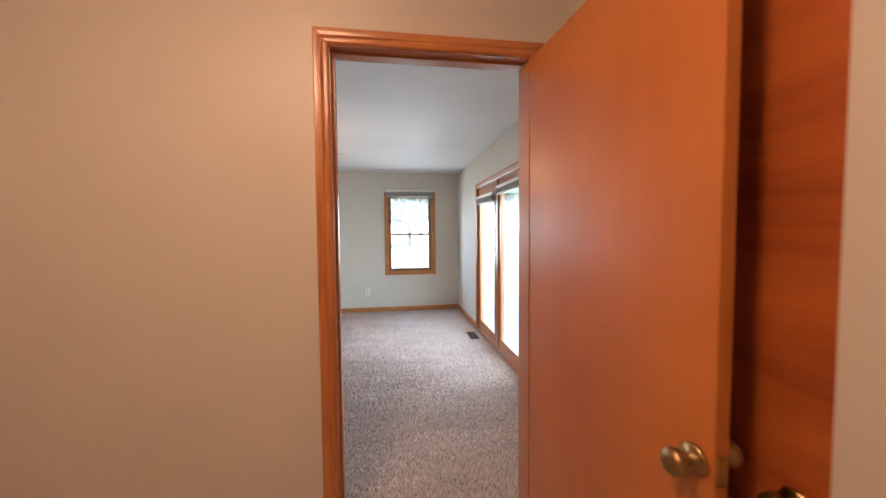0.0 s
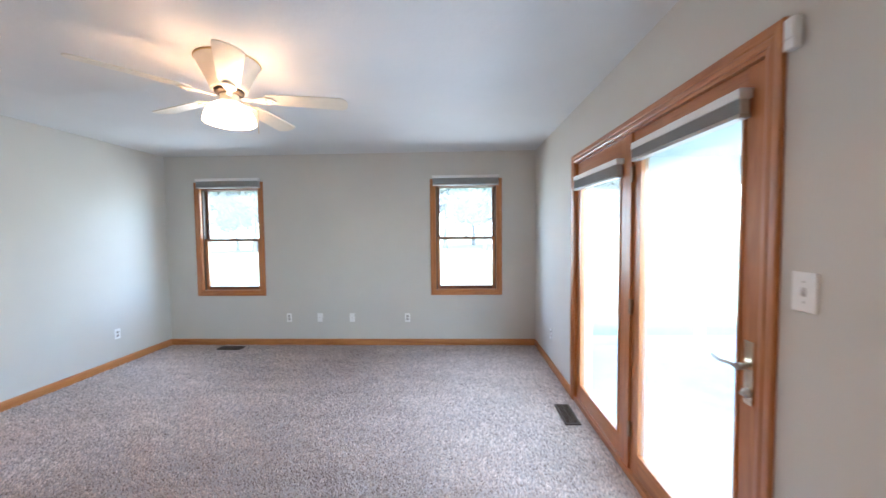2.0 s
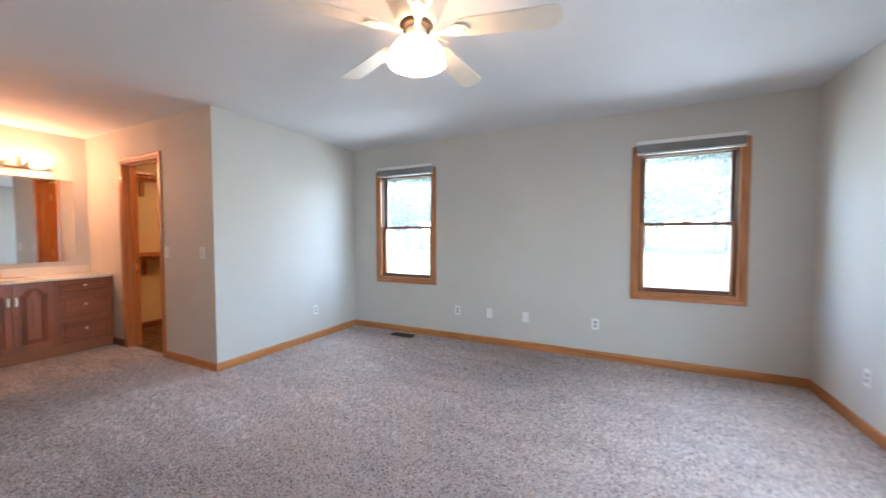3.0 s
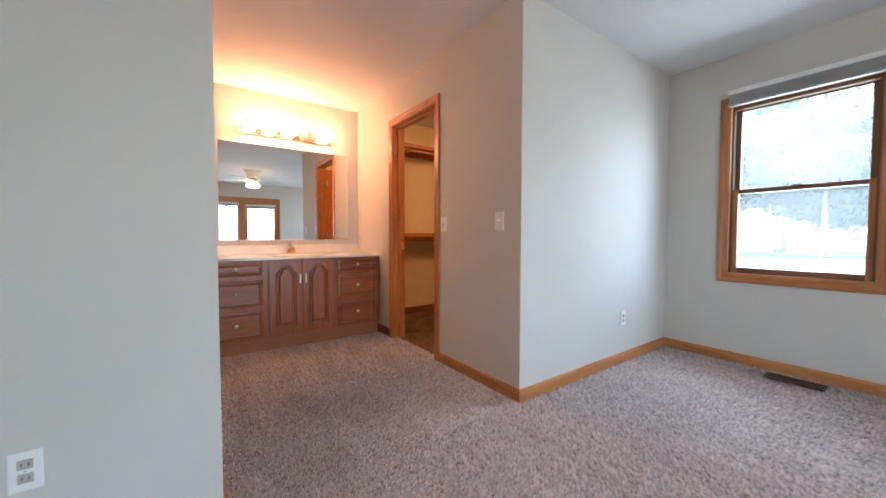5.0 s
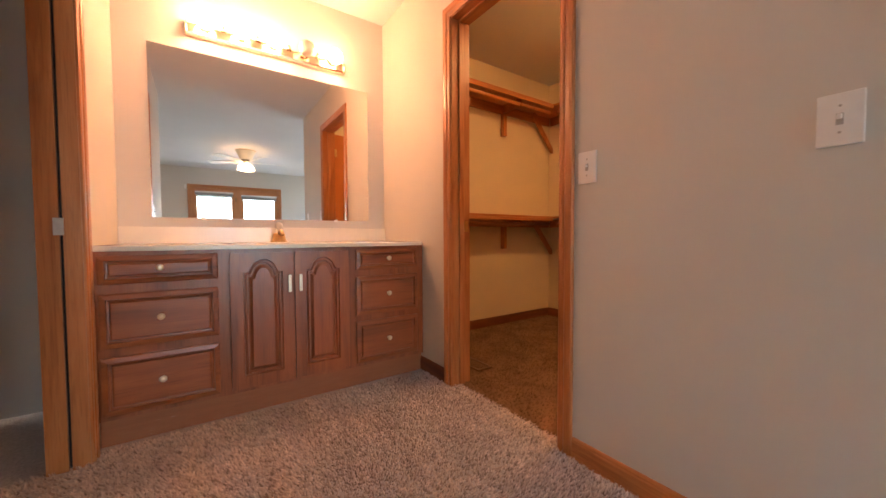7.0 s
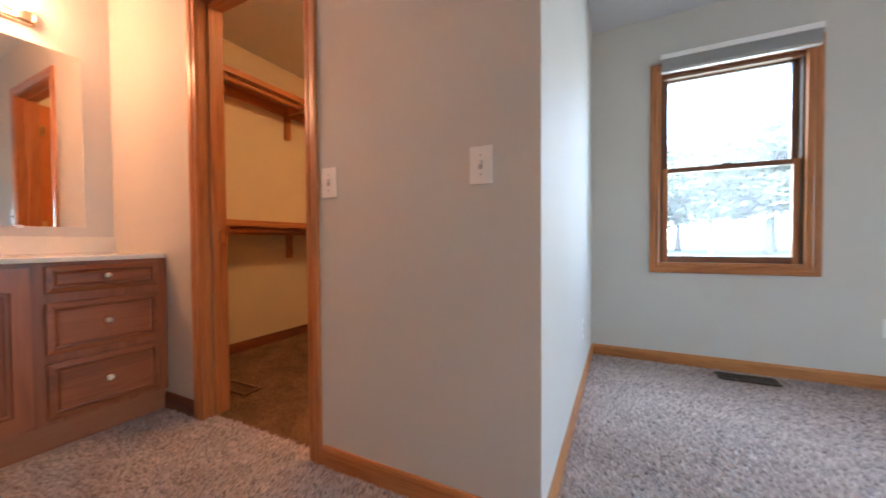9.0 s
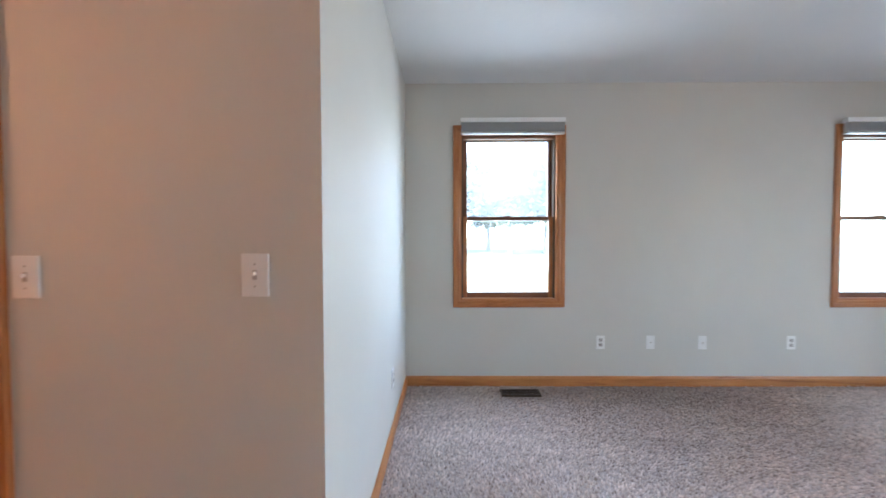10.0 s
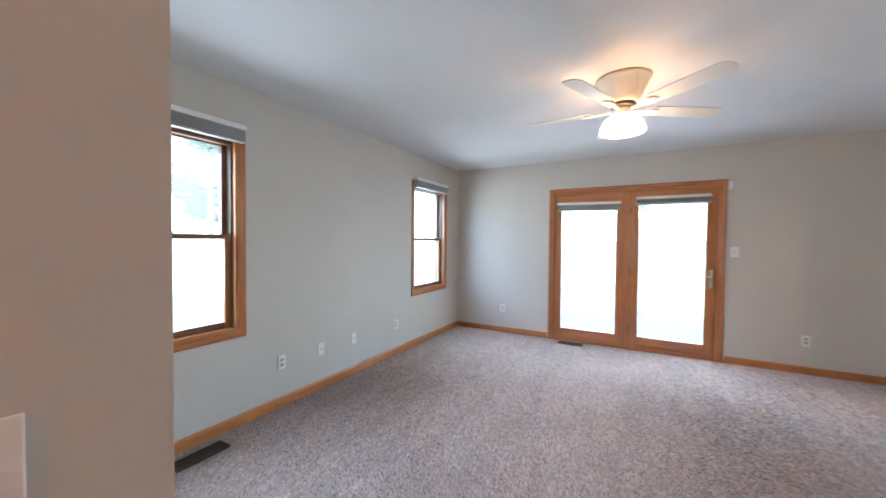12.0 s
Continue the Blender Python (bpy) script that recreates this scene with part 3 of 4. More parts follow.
def knob_set(parent, name, at, way, mat=KNOB):
    """A round knob on a rose; way turns local z along the axis of the knob."""
    prof = [(0.032, 0), (0.033, 0.004), (0.026, 0.009), (0.012, 0.012), (0.011, 0.026), (0.016, 0.032), (0.026, 0.040), (0.029, 0.050), (0.026, 0.060), (0.014, 0.066), (0.004, 0.067)]
    return part(name, lathe(bmesh.new(), prof, at, way, 24), mat, parent, "aged brass door knob")


ed = thing("doorway_entry", "orange oak cased doorway between hallway and bedroom", "door frame", kind="structure")
ja, jb = -0.085, 0.706
casing(ed, "y", -1, HALL_Y, ja - 0.004, jb + 0.004, -0.012, 2.146, OAK, w=0.057)
casing(ed, "y", 1, YS, ja - 0.004, jb + 0.004, -0.012, 2.146, OAK)
part("jamb", B((EJ0 - 0.002, ja, HALL_Y - 0.001, YS + 0.001, -0.012, EZ)), OAK["z"], ed)
part("jamb", B((jb, EJ1 + 0.002, HALL_Y - 0.001, YS + 0.001, -0.012, EZ)), JAMB, ed)
part("jamb_head", B((ja, jb, HALL_Y - 0.001, YS + 0.001, 2.142, EZ)), OAK["x"], ed)
part("stop", B((ja, ja + 0.011, HALL_Y + 0.042, HALL_Y + 0.075, -0.012, 2.142), bevel=0.002), OAK["z"], ed)
part("stop", B((ja + 0.011, jb - 0.011, HALL_Y + 0.042, HALL_Y + 0.075, 2.131, 2.142), bevel=0.002), OAK["x"], ed)
part("strike_plate", B((ja - 0.0005, ja + 0.0015, HALL_Y + 0.008, HALL_Y + 0.034, 0.95, 1.01)), BRASS, ed, "brass strike plate")

dr = thing("entry_door", "flush orange birch slab door standing open into the hallway", "door", (jb - 0.004, HALL_Y - 0.004, 0))
part("slab", B((0, 0.036, -0.805, 0, 0.012, 2.128), bevel=0.002), BIRCH, dr)
knob_set(dr, "knob", (0, -0.762, 0.955), Euler((0, radians(-90), 0)).to_matrix().to_4x4())
knob_set(dr, "knob", (0.036, -0.762, 0.955), Euler((0, radians(90), 0)).to_matrix().to_4x4())
part("latch", B((0.006, 0.030, -0.807, -0.8045, 0.925, 0.985)), BRASS, dr, "brass latch plate")
for z in (0.25, 1.05, 1.88):
    hinge(dr, 0.037, 0.006, z)
dr.matrix_basis = pose(jb - 0.004, HALL_Y - 0.022, 0, 0, 0, 4)

hd = thing("hall_closet_door", "flush dark orange birch slab door, closed, in the hallway wall", "door")
part("slab", B((0.905, 0.941, 0.358, 1.146, 0.0, 2.085), bevel=0.002), REDBIRCH, hd)
knob_set(hd, "knob", (0.905, 0.421, 0.897), Euler((0, radians(-90), 0)).to_matrix().to_4x4())

cd = thing("doorway_closet", "orange oak cased doorway into the walk-in closet", "door frame", kind="structure")
ca, cb = CD0 + 0.018, CD1 - 0.018
casing(cd, "y", -1, YC, ca - 0.004, cb + 0.004, -0.012, 2.120, OAK, w=0.066)
casing(cd, "y", 1, YC + 0.124, ca - 0.004, cb + 0.004, -0.012, 2.120, OAK, w=0.066)
part("jamb", B((CD0 - 0.002, ca, YC - 0.001, YC + 0.125, -0.012, 2.135)), OAK["z"], cd)
part("jamb", B((cb, CD1 + 0.002, YC - 0.001, YC + 0.125, -0.012, 2.135)), OAK["z"], cd)
part("jamb_head", B((ca, cb, YC - 0.001, YC + 0.125, 2.116, 2.135)), OAK["x"], cd)
part("stop", B((ca, ca + 0.011, YC + 0.048, YC + 0.082, -0.012, 2.116), bevel=0.002), OAK["z"], cd)
part("stop", B((cb - 0.011, cb, YC + 0.048, YC + 0.082, -0.012, 2.116), bevel=0.002), OAK["z"], cd)
part("stop", B((ca + 0.011, cb - 0.011, YC + 0.048, YC + 0.082, 2.105, 2.116), bevel=0.002), OAK["x"], cd)
part("strike_plate", B((ca - 0.0005, ca + 0.003, YC + 0.090, YC + 0.118, 0.90, 0.965)), BRASS, cd, "brass strike plate")
cl = thing("closet_door", "flush orange birch slab door standing open inside the closet", "door")
part("slab", B((0, 0.036, 0, 0.735, 0.014, 2.10), bevel=0.002), BIRCH, cl)
knob_set(cl, "knob", (0, 0.675, 0.94), Euler((0, radians(-90), 0)).to_matrix().to_4x4())
for z in (0.25, 1.05, 1.88):
    hinge(cl, 0.0, -0.002, z)
cl.matrix_basis = pose(cb + 0.012, YC + 0.135, 0, 0, 0, -8)

bd = thing("doorway_pocket", "oak cased pocket doorway in the alcove wall", "door frame", kind="structure")
ba, bb = BD0 + 0.018, BD1 - 0.018
casing(bd, "y", 1, YA, ba - 0.004, bb + 0.004, -0.012, 2.104, OAK)
part("jamb", B((BD0 - 0.002, ba, YA - 0.05, YA + 0.001, -0.012, 2.118)), OAK["z"], bd)
part("jamb", B((BD0 - 0.002, ba, YA - 0.121, YA - 0.06, -0.012, 2.118)), OAK["z"], bd)
# black filler paints the slot's inner shade
part("slot", B((BD0 - 0.002, ba - 0.012, YA - 0.06, YA - 0.05, -0.012, 2.118)), BLACK, bd, "black strip standing in for the shade in the jamb slot")
part("jamb", B((bb, BD1 + 0.002, YA - 0.121, YA + 0.001, -0.012, 2.118)), OAK["z"], bd)
part("jamb_head", B((ba, bb, YA - 0.121, YA + 0.001, 2.1, 2.118)), OAK["x"], bd)
part("strike_plate", B((ba - 0.001, ba + 0.003, YA - 0.075, YA - 0.047, 0.885, 0.95)), NICKEL, bd, "metal strike plate")


# ---- vanity ----
VX, VY0, VY1 = -5.535, YA + 0.006, YC - 0.006
va = thing("vanity_cabinet", "dark reddish oak bathroom vanity with six drawers and two arched doors", "cabinet")
part("body", B((XM + 0.005, VX, VY0, VY1, 0.105, 0.818)), WALNUT["z"], va)
part("toe_kick", B((XM + 0.005, VX - 0.022, VY0, VY1, -0.012, 0.105)), KICK, va, "scuffed dark toe kick")


def raised_panel(y0, y1, z0, z1, inset):
    """A slab front with a routed edge and a raised field, facing +x."""
    bm = bmesh.new()
    rings = [(0.009, 0), (0.009, 0.006), (0, 0.007), (0, 0.014), (0.005, 0.017), (inset, 0.021), (inset + 0.003, 0.010), (inset + 0.010, 0.009), (inset + 0.013, 0.015), (inset + 0.018, 0.018), (min(y1 - y0, z1 - z0) / 2 - 0.004, 0.018)]
    prev = None
    for o, d in rings:
        o = min(o, (z1 - z0) / 2 - 0.003)
        ring = [bm.verts.new((VX + d, y, z)) for y, z in ((y0 + o, z0 + o), (y1 - o, z0 + o), (y1 - o, z1 - o), (y0 + o, z1 - o))]
        if prev:
            for k in range(4):
                bm.faces.new((prev[k], prev[(k + 1) % 4], ring[(k + 1) % 4], ring[k]))
        prev = ring
    bm.faces.new(prev)
    return bm


def small_knob(parent, y, z):
    return part("knob", lathe(bmesh.new(), [(0.009, 0), (0.006, 0.006), (0.006, 0.012), (0.013, 0.018), (0.015, 0.024), (0.011, 0.029), (0.003, 0.031)], (VX + 0.017, y, z), Euler((0, radians(90), 0)).to_matrix().to_4x4(), 18), PULL, parent, "round pale brass knob")


for y0, y1 in ((2.829, 3.246), (3.923, 4.335)):
    for z0, z1 in ((0.680, 0.800), (0.412, 0.640), (0.128, 0.374)):
        d = part("drawer", raised_panel(y0, y1, z0, z1, 0.022), WALNUT["y"], va)
        small_knob(d, (y0 + y1) / 2 - 0.005, (z0 + z1) / 2 + 0.005)


def arch_outline(y0, y1, z0, z1, rise, k=24):
    """A panel outline with a cathedral arch at its head."""
    pts = [(y0, z0), (y1, z0), (y1, z1 - rise)]
    w, c = y1 - y0, (y0 + y1) / 2
    sh = z1 - rise
    for i in range(k + 1):
        u = 1 - 2 * i / k
        a = abs(u)
        if a < 0.55:
            h = rise * math.sqrt(1 - (a / 0.70) ** 2)
        elif a < 0.80:
            h = rise * 0.6186 * (0.5 + 0.5 * math.cos(math.pi * (a - 0.55) / 0.25))
        else:
            h = 0
        pts.append((c + u * w / 2 * 0.985, sh + h))
    pts.append((y0, z1 - rise))
    return pts


def arched_door(y0, y1, z0, z1, handle_y):
    bm = bmesh.new()
    o1 = arch_outline(y0 + 0.055, y1 - 0.055, z0 + 0.06, z1 - 0.032, 0.065)
    k = len(o1)
    to_x = lambda d, pts: [bm.verts.new((VX + d, y, z)) for y, z in pts]
    cy, cz = (y0 + y1) / 2, (z0 + z1) / 2
    shrink = lambda s: [(cy + (y - cy) * (1 - s / ((y1 - y0) / 2 - 0.055)), cz + (z - cz) * (1 - s / ((z1 - z0) / 2 - 0.06))) for y, z in o1]

    def square(pts):
        # the rim point that lies outward of each outline point
        res = []
        for i, (y, z) in enumerate(pts):
            if i == 0:
                res.append((y0, z0))
            elif i == 1:
                res.append((y1, z0))
            elif i == 2:
                res.append((y1, z1 - 0.10))
            elif i == k - 1:
                res.append((y0, z1 - 0.10))
            else:
                res.append((y0 + (y1 - y0) * min(1, max(0, (y - y0 - 0.055) / (y1 - y0 - 0.11))), z1))
        return res
    rim = square(o1)
    lip = [(y + (0.009 if y < cy else -0.009), z + (0.009 if z < cz else -0.009)) for y, z in rim]
    rings = [to_x(0.0, lip), to_x(0.006, lip), to_x(0.007, rim), to_x(0.018, rim), to_x(0.019, o1), to_x(0.008, shrink(0.004)), to_x(0.008, shrink(0.008)), to_x(0.017, shrink(0.012)), to_x(0.017, shrink(0.017)), to_x(0.006, shrink(0.021)), to_x(0.006, shrink(0.027)), to_x(0.017, shrink(0.040))]
    for a, c in zip(rings, rings[1:]):
        for i in range(k):
            bm.faces.new((a[i], a[(i + 1) % k], c[(i + 1) % k], c[i]))
    bm.faces.new(rings[-1])
    bmesh.ops.remove_doubles(bm, verts=bm.verts, dist=0.0004)
    d = part("cabinet_door", bm, WALNUT["z"], va, "arched raised-panel oak door")
    hb = B((VX + 0.030, VX + 0.038, handle_y - 0.008, handle_y + 0.008, z1 - 0.208, z1 - 0.118), bevel=0.003)
    for z in (z1 - 0.193, z1 - 0.133):
        box(hb, VX + 0.017, VX + 0.031, handle_y - 0.005, handle_y + 0.005, z - 0.005, z + 0.005)
    part("handle", hb, PULL, d, "pale brass bar pull")
    return d


arched_door(3.294, 3.583, 0.125, 0.797, 3.560)
arched_door(3.588, 3.880, 0.125, 0.797, 3.614)

ct = thing("countertop", "cream cultured-marble vanity top with moulded basin and backsplash", "countertop")
bm = bmesh.new()
# slab with an oval basin sunk into it
cx, cy, ra, rb = -5.80, 3.60, 0.165, 0.225
x0, x1, y0, y1 = XM + 0.003, VX + 0.032, VY0 - 0.004, VY1 + 0.004
K = 40
outer, oval = [], []
for i in range(K):
    a = 2 * math.pi * i / K
    u, w = math.cos(a), math.sin(a)
    s = min(((x1 if u > 0 else x0) - cx) / u if abs(u) > 1e-6 else 9, ((y1 if w > 0 else y0) - cy) / w if abs(w) > 1e-6 else 9)
    outer.append((cx + u * s, cy + w * s))
    oval.append((u, w))
rings = [[(x, y, 0.818) for x, y in outer], [(x, y, 0.836) for x, y in outer], [(x - 0.003 if x > VX else x, y, 0.841) for x, y in outer]]
for s, z in ((1.04, 0.843), (1.0, 0.838), (0.93, 0.804), (0.75, 0.749), (0.45, 0.719), (0.12, 0.712)):
    rings.append([(cx + u * ra * s, cy + w * rb * s, z) for u, w in oval])
vr = [[bm.verts.new(p) for p in r] for r in rings]
for a, c in zip(vr, vr[1:]):
    for i in range(K):
        bm.faces.new((a[i], a[(i + 1) % K], c[(i + 1) % K], c[i]))
bm.faces.new(vr[-1])
part("slab", bm, MARBLE, ct)
part("backsplash", B((XM + 0.001, XM + 0.022, VY0 - 0.004, VY1 + 0.004, 0.8415, 0.938), bevel=0.004), MARBLE, ct)
part("drain", lathe(bmesh.new(), [(0.022, 0.713), (0.022, 0.716), (0.012, 0.7165)], (cx, cy, 0), None, 16), NICKEL, ct, "metal drain")

fa = thing("faucet", "low brass-coloured basin faucet with a clear knob", "faucet", (XM + 0.105, 3.60, 0.842))
part("base", lathe(bmesh.new(), [(0.030, 0), (0.030, 0.008), (0.024, 0.014), (0.021, 0.05), (0.018, 0.058)], (0, 0, 0), Matrix.Diagonal((0.9, 1.7, 1, 1)), 24), BRASS, fa)
bm = tube(bmesh.new(), [(0, 0, 0.045), (0.03, 0, 0.068), (0.07, 0, 0.072), (0.105, 0, 0.062), (0.118, 0, 0.045)], 0.012, 12)
part("spout", bm, BRASS, fa)
part("knob", lathe(bmesh.new(), [(0.009, 0.055), (0.009, 0.080), (0.020, 0.088), (0.025, 0.104), (0.021, 0.122), (0.008, 0.129)], (-0.005, 0, 0), None, 12), CREAM, fa, "cream faceted knob")

mi = thing("vanity_mirror", "large frameless wall mirror above the vanity", "mirror")
part("silvering", B((XM + 0.001, XM + 0.006, 2.957, 4.255, 0.992, 1.972)), MIRROR, mi)
for y in (3.2, 4.0):
    part("clip", B((XM + 0.001, XM + 0.010, y - 0.012, y + 0.012, 0.982, 0.998), bevel=0.001), WHITE, mi, "clear plastic clip")

vl = thing("vanity_light", "brass bar vanity light with five globe bulbs, one unlit", "wall lamp")
bm = bmesh.new()
prism(bm, [(0, -0.040), (0.014, -0.040), (0.026, -0.034), (0.030, -0.022), (0.030, 0.018), (0.026, 0.030), (0.014, 0.036), (0, 0.036)], 0.93, Matrix(((1, 0, 0, XM + 0.001), (0, 0, 1, 3.14), (0, 1, 0, 2.095), (0, 0, 0, 1))))
part("bar", bm, FIXTURE, vl)
for y in (3.137, 4.067):
    part("end_cap", lathe(bmesh.new(), [(0.046, 0), (0.046, 0.006), (0.036, 0.012)], (XM + 0.024, y - 0.003, 2.095), Euler((radians(-90), 0, 0)).to_matrix().to_4x4() @ Matrix.Diagonal((0.5, 1, 1, 1)), 20), FIXTURE, vl)
for i in range(5):
    y = 3.605 + (i - 2) * 0.186
    so = part("socket", lathe(bmesh.new(), [(0.030, 0), (0.030, 0.012), (0.022, 0.028), (0.018, 0.03)], (XM + 0.030, y, 2.118), Euler((0, radians(90), 0)).to_matrix().to_4x4(), 20), FIXTURE, vl)
    prof = [(0.016, 0), (0.020, 0.010)] + [(0.051 * math.sin(a), 0.060 - 0.051 * math.cos(a)) for a in (0.5 + (math.pi - 0.52) * k / 12 for k in range(13))]
    part("bulb", lathe(bmesh.new(), prof, (XM + 0.056, y, 2.122), Euler((0, radians(90), 0)).to_matrix().to_4x4(), 24), BULB_OFF if i == 3 else BULB, so, "unlit globe bulb" if i == 3 else "lit globe bulb")
    if i < 4:
        part("fin", lathe(bmesh.new(), [(0.016, 0), (0.010, 0.018), (0.004, 0.034), (0.002, 0.04)], (XM + 0.028, y + 0.093, 2.122), None, 12), FIXTURE, vl, "small brass finial")


# ---- wall plates ----
def switch_plate(label, w=0.075, h=0.118):
    s = thing("light_switch", label, "light switch", group="light switches")
    part("plate", B((-w / 2, w / 2, -0.007, 0, -h / 2, h / 2), bevel=0.003), WHITE, s)
    part("toggle_slot", B((-0.006, 0.006, -0.0085, -0.006, -0.013, 0.013)), LINER, s)
    part("toggle", B((-0.004, 0.004, -0.020, -0.007, 0.0, 0.010), bevel=0.0015), WHITE, s)
    for z in (-0.03, 0.03):
        part("screw", lathe(bmesh.new(), [(0.003, 0), (0.003, 0.0015)], (0, -0.0065, z), Euler((radians(90), 0, 0)).to_matrix().to_4x4(), 8), LINER, s)
    return s


def outlet(label, coax=False):
    s = thing("wall_outlet", label, "outlet", group="wall outlets")
    part("plate", B((-0.035, 0.035, -0.006, 0, -0.057, 0.057), bevel=0.003), WHITE, s)
    if coax:
        part("jack", lathe(bmesh.new(), [(0.007, 0), (0.007, 0.006), (0.004, 0.006), (0.004, 0.012)], (0, -0.006, 0), Euler((radians(90), 0, 0)).to_matrix().to_4x4(), 12), NICKEL, s)
    else:
        for z in (-0.02, 0.02):
            r = part("receptacle", B((-0.016, 0.016, -0.0075, -0.005, z - 0.014, z + 0.014), bevel=0.001), LINER, s)
            # slots are thin black blocks, their inner shade put into the colour
            part("slots", B((-0.008, -0.006, -0.0082, -0.0074, z - 0.005, z + 0.005), (0.006, 0.008, -0.0082, -0.0074, z - 0.005, z + 0.005)), BLACK, r)
        part("screw", lathe(bmesh.new(), [(0.003, 0), (0.003, 0.0015)], (0, -0.0055, 0), Euler((radians(90), 0, 0)).to_matrix().to_4x4(), 8), LINER, s)
    return s


sw = switch_plate("white toggle switch plate on the alcove wall by the corner")
sw.matrix_basis = pose(-3.703, YC, 1.134)
s2 = copy_thing(sw, pose(-4.336, YC, 1.129))
tagged(s2, "white toggle switch plate beside the closet casing")
tagged(copy_thing(sw, pose(XE, 2.845, 1.285, 0, 0, -90)), "white toggle switch plate beside the patio door")
tg = thing("triple_light_switch", "white three-gang toggle switch plate beside the pocket doorway", "light switch", (-4.34, YA, 1.132))
part("plate", B((-0.082, 0.082, 0, 0.005, -0.057, 0.057), bevel=0.002), WHITE, tg)
for x in (-0.046, 0.0, 0.046):
    part("toggle", B((x - 0.004, x + 0.004, 0.005, 0.014, -0.010, 0.002), bevel=0.0015), WHITE, tg)
ou = outlet("white duplex outlet low on the painted wall")
ou.matrix_basis = pose(-1.885, YN, 0.362)
cx1 = outlet("white cable jack plate low on the window wall", True)
cx1.matrix_basis = pose(-1.468, YN, 0.363)
copy_thing(cx1, pose(-1.035, YN, 0.360))
copy_thing(ou, pose(-0.298, YN, 0.360))
copy_thing(ou, pose(XE, 5.612, 0.364, 0, 0, -90))
copy_thing(ou, pose(XE, 2.227, 0.351, 0, 0, -90))
copy_thing(ou, pose(XW, 5.618, 0.36, 0, 0, 90))
copy_thing(ou, pose(XW, 2.335, 0.366, 0, 0, 90))


def register(label, mat=VENT):
    """A floor register, long along x."""
    s = thing("floor_register", label, "floor vent", group="floor registers")
    part("frame", B((-0.155, 0.155, -0.058, -0.046, -0.006, 0.006), (-0.155, 0.155, 0.046, 0.058, -0.006, 0.006), (-0.155, -0.143, -0.046, 0.046, -0.006, 0.006), (0.143, 0.155, -0.046, 0.046, -0.006, 0.006)), mat, s)
    # no hollow duct: a black slab gives the shade below the slats
    part("duct", B((-0.145, 0.145, -0.047, 0.047, -0.0118, -0.006)), BLACK, s, "black slab standing in for the shaded duct opening")
    me = None
    for i in range(24):
        x = -0.135 + 0.27 * i / 23
        if me is None:
            o = part("slat", B((-0.002, 0.002, -0.046, 0.046, -0.006, 0.004)), mat, s)
            me = o.data
        else:
            o = new("slat", me)
            o.parent = s
        o.location.x = x
    part("bar", B((-0.143, 0.143, -0.002, 0.002, -0.004, 0.005)), mat, s)
    return s


r1 = register("dark brown steel floor register in the carpet")
r1.matrix_basis = pose(-2.59, 6.21, 0.004)
copy_thing(r1, pose(1.232, 4.59, 0.004, 0, 0, 90))
r2 = register("brown steel floor register in the closet carpet", HINGE)
r2.matrix_basis = pose(-5.43, 4.70, 0.004)

# ---- ceiling fan ----
FX, FY, FZ = -1.014, 3.910, 0.03
fan = thing("ceiling_fan", "cream five-blade hugger ceiling fan with a lit glass bowl", "ceiling fan", (FX, FY, FZ))
part("housing", lathe(bmesh.new(), [(0.174, H - FZ - 0.002), (0.176, H - FZ - 0.012), (0.170, H - FZ - 0.018), (0.140, 2.408), (0.108, 2.338), (0.098, 2.314)], seg=40), CREAM, fan, "cream flared motor housing")
part("trim_ring", lathe(bmesh.new(), [(0.178, H - FZ - 0.001), (0.180, H - FZ - 0.006), (0.177, H - FZ - 0.011)], seg=40), BRASS, fan, "thin brass ring")
part("flywheel", lathe(bmesh.new(), [(0.080, 2.315), (0.084, 2.306), (0.078, 2.294), (0.052, 2.288)], seg=32), BRONZE, fan, "dark flywheel ring")
part("switch_housing", lathe(bmesh.new(), [(0.046, 2.289), (0.052, 2.284), (0.050, 2.262), (0.052, 2.246), (0.062, 2.238)], seg=32), CREAM, fan)
bowl = [(0.055, 2.240), (0.075, 2.234), (0.103, 2.216), (0.126, 2.186), (0.140, 2.148), (0.144, 2.128), (0.140, 2.119), (0.115, 2.110), (0.072, 2.103), (0.02, 2.100)]
gb = part("glass_bowl", lathe(bmesh.new(), bowl, seg=40), GLOBE, fan, "lit white glass bowl")
part("bulb", lathe(bmesh.new(), [(0.010, 2.175), (0.020, 2.165), (0.023, 2.152), (0.019, 2.138), (0.005, 2.131)], seg=20), FAN_BULB, gb, "lit bulb inside the glass bowl")
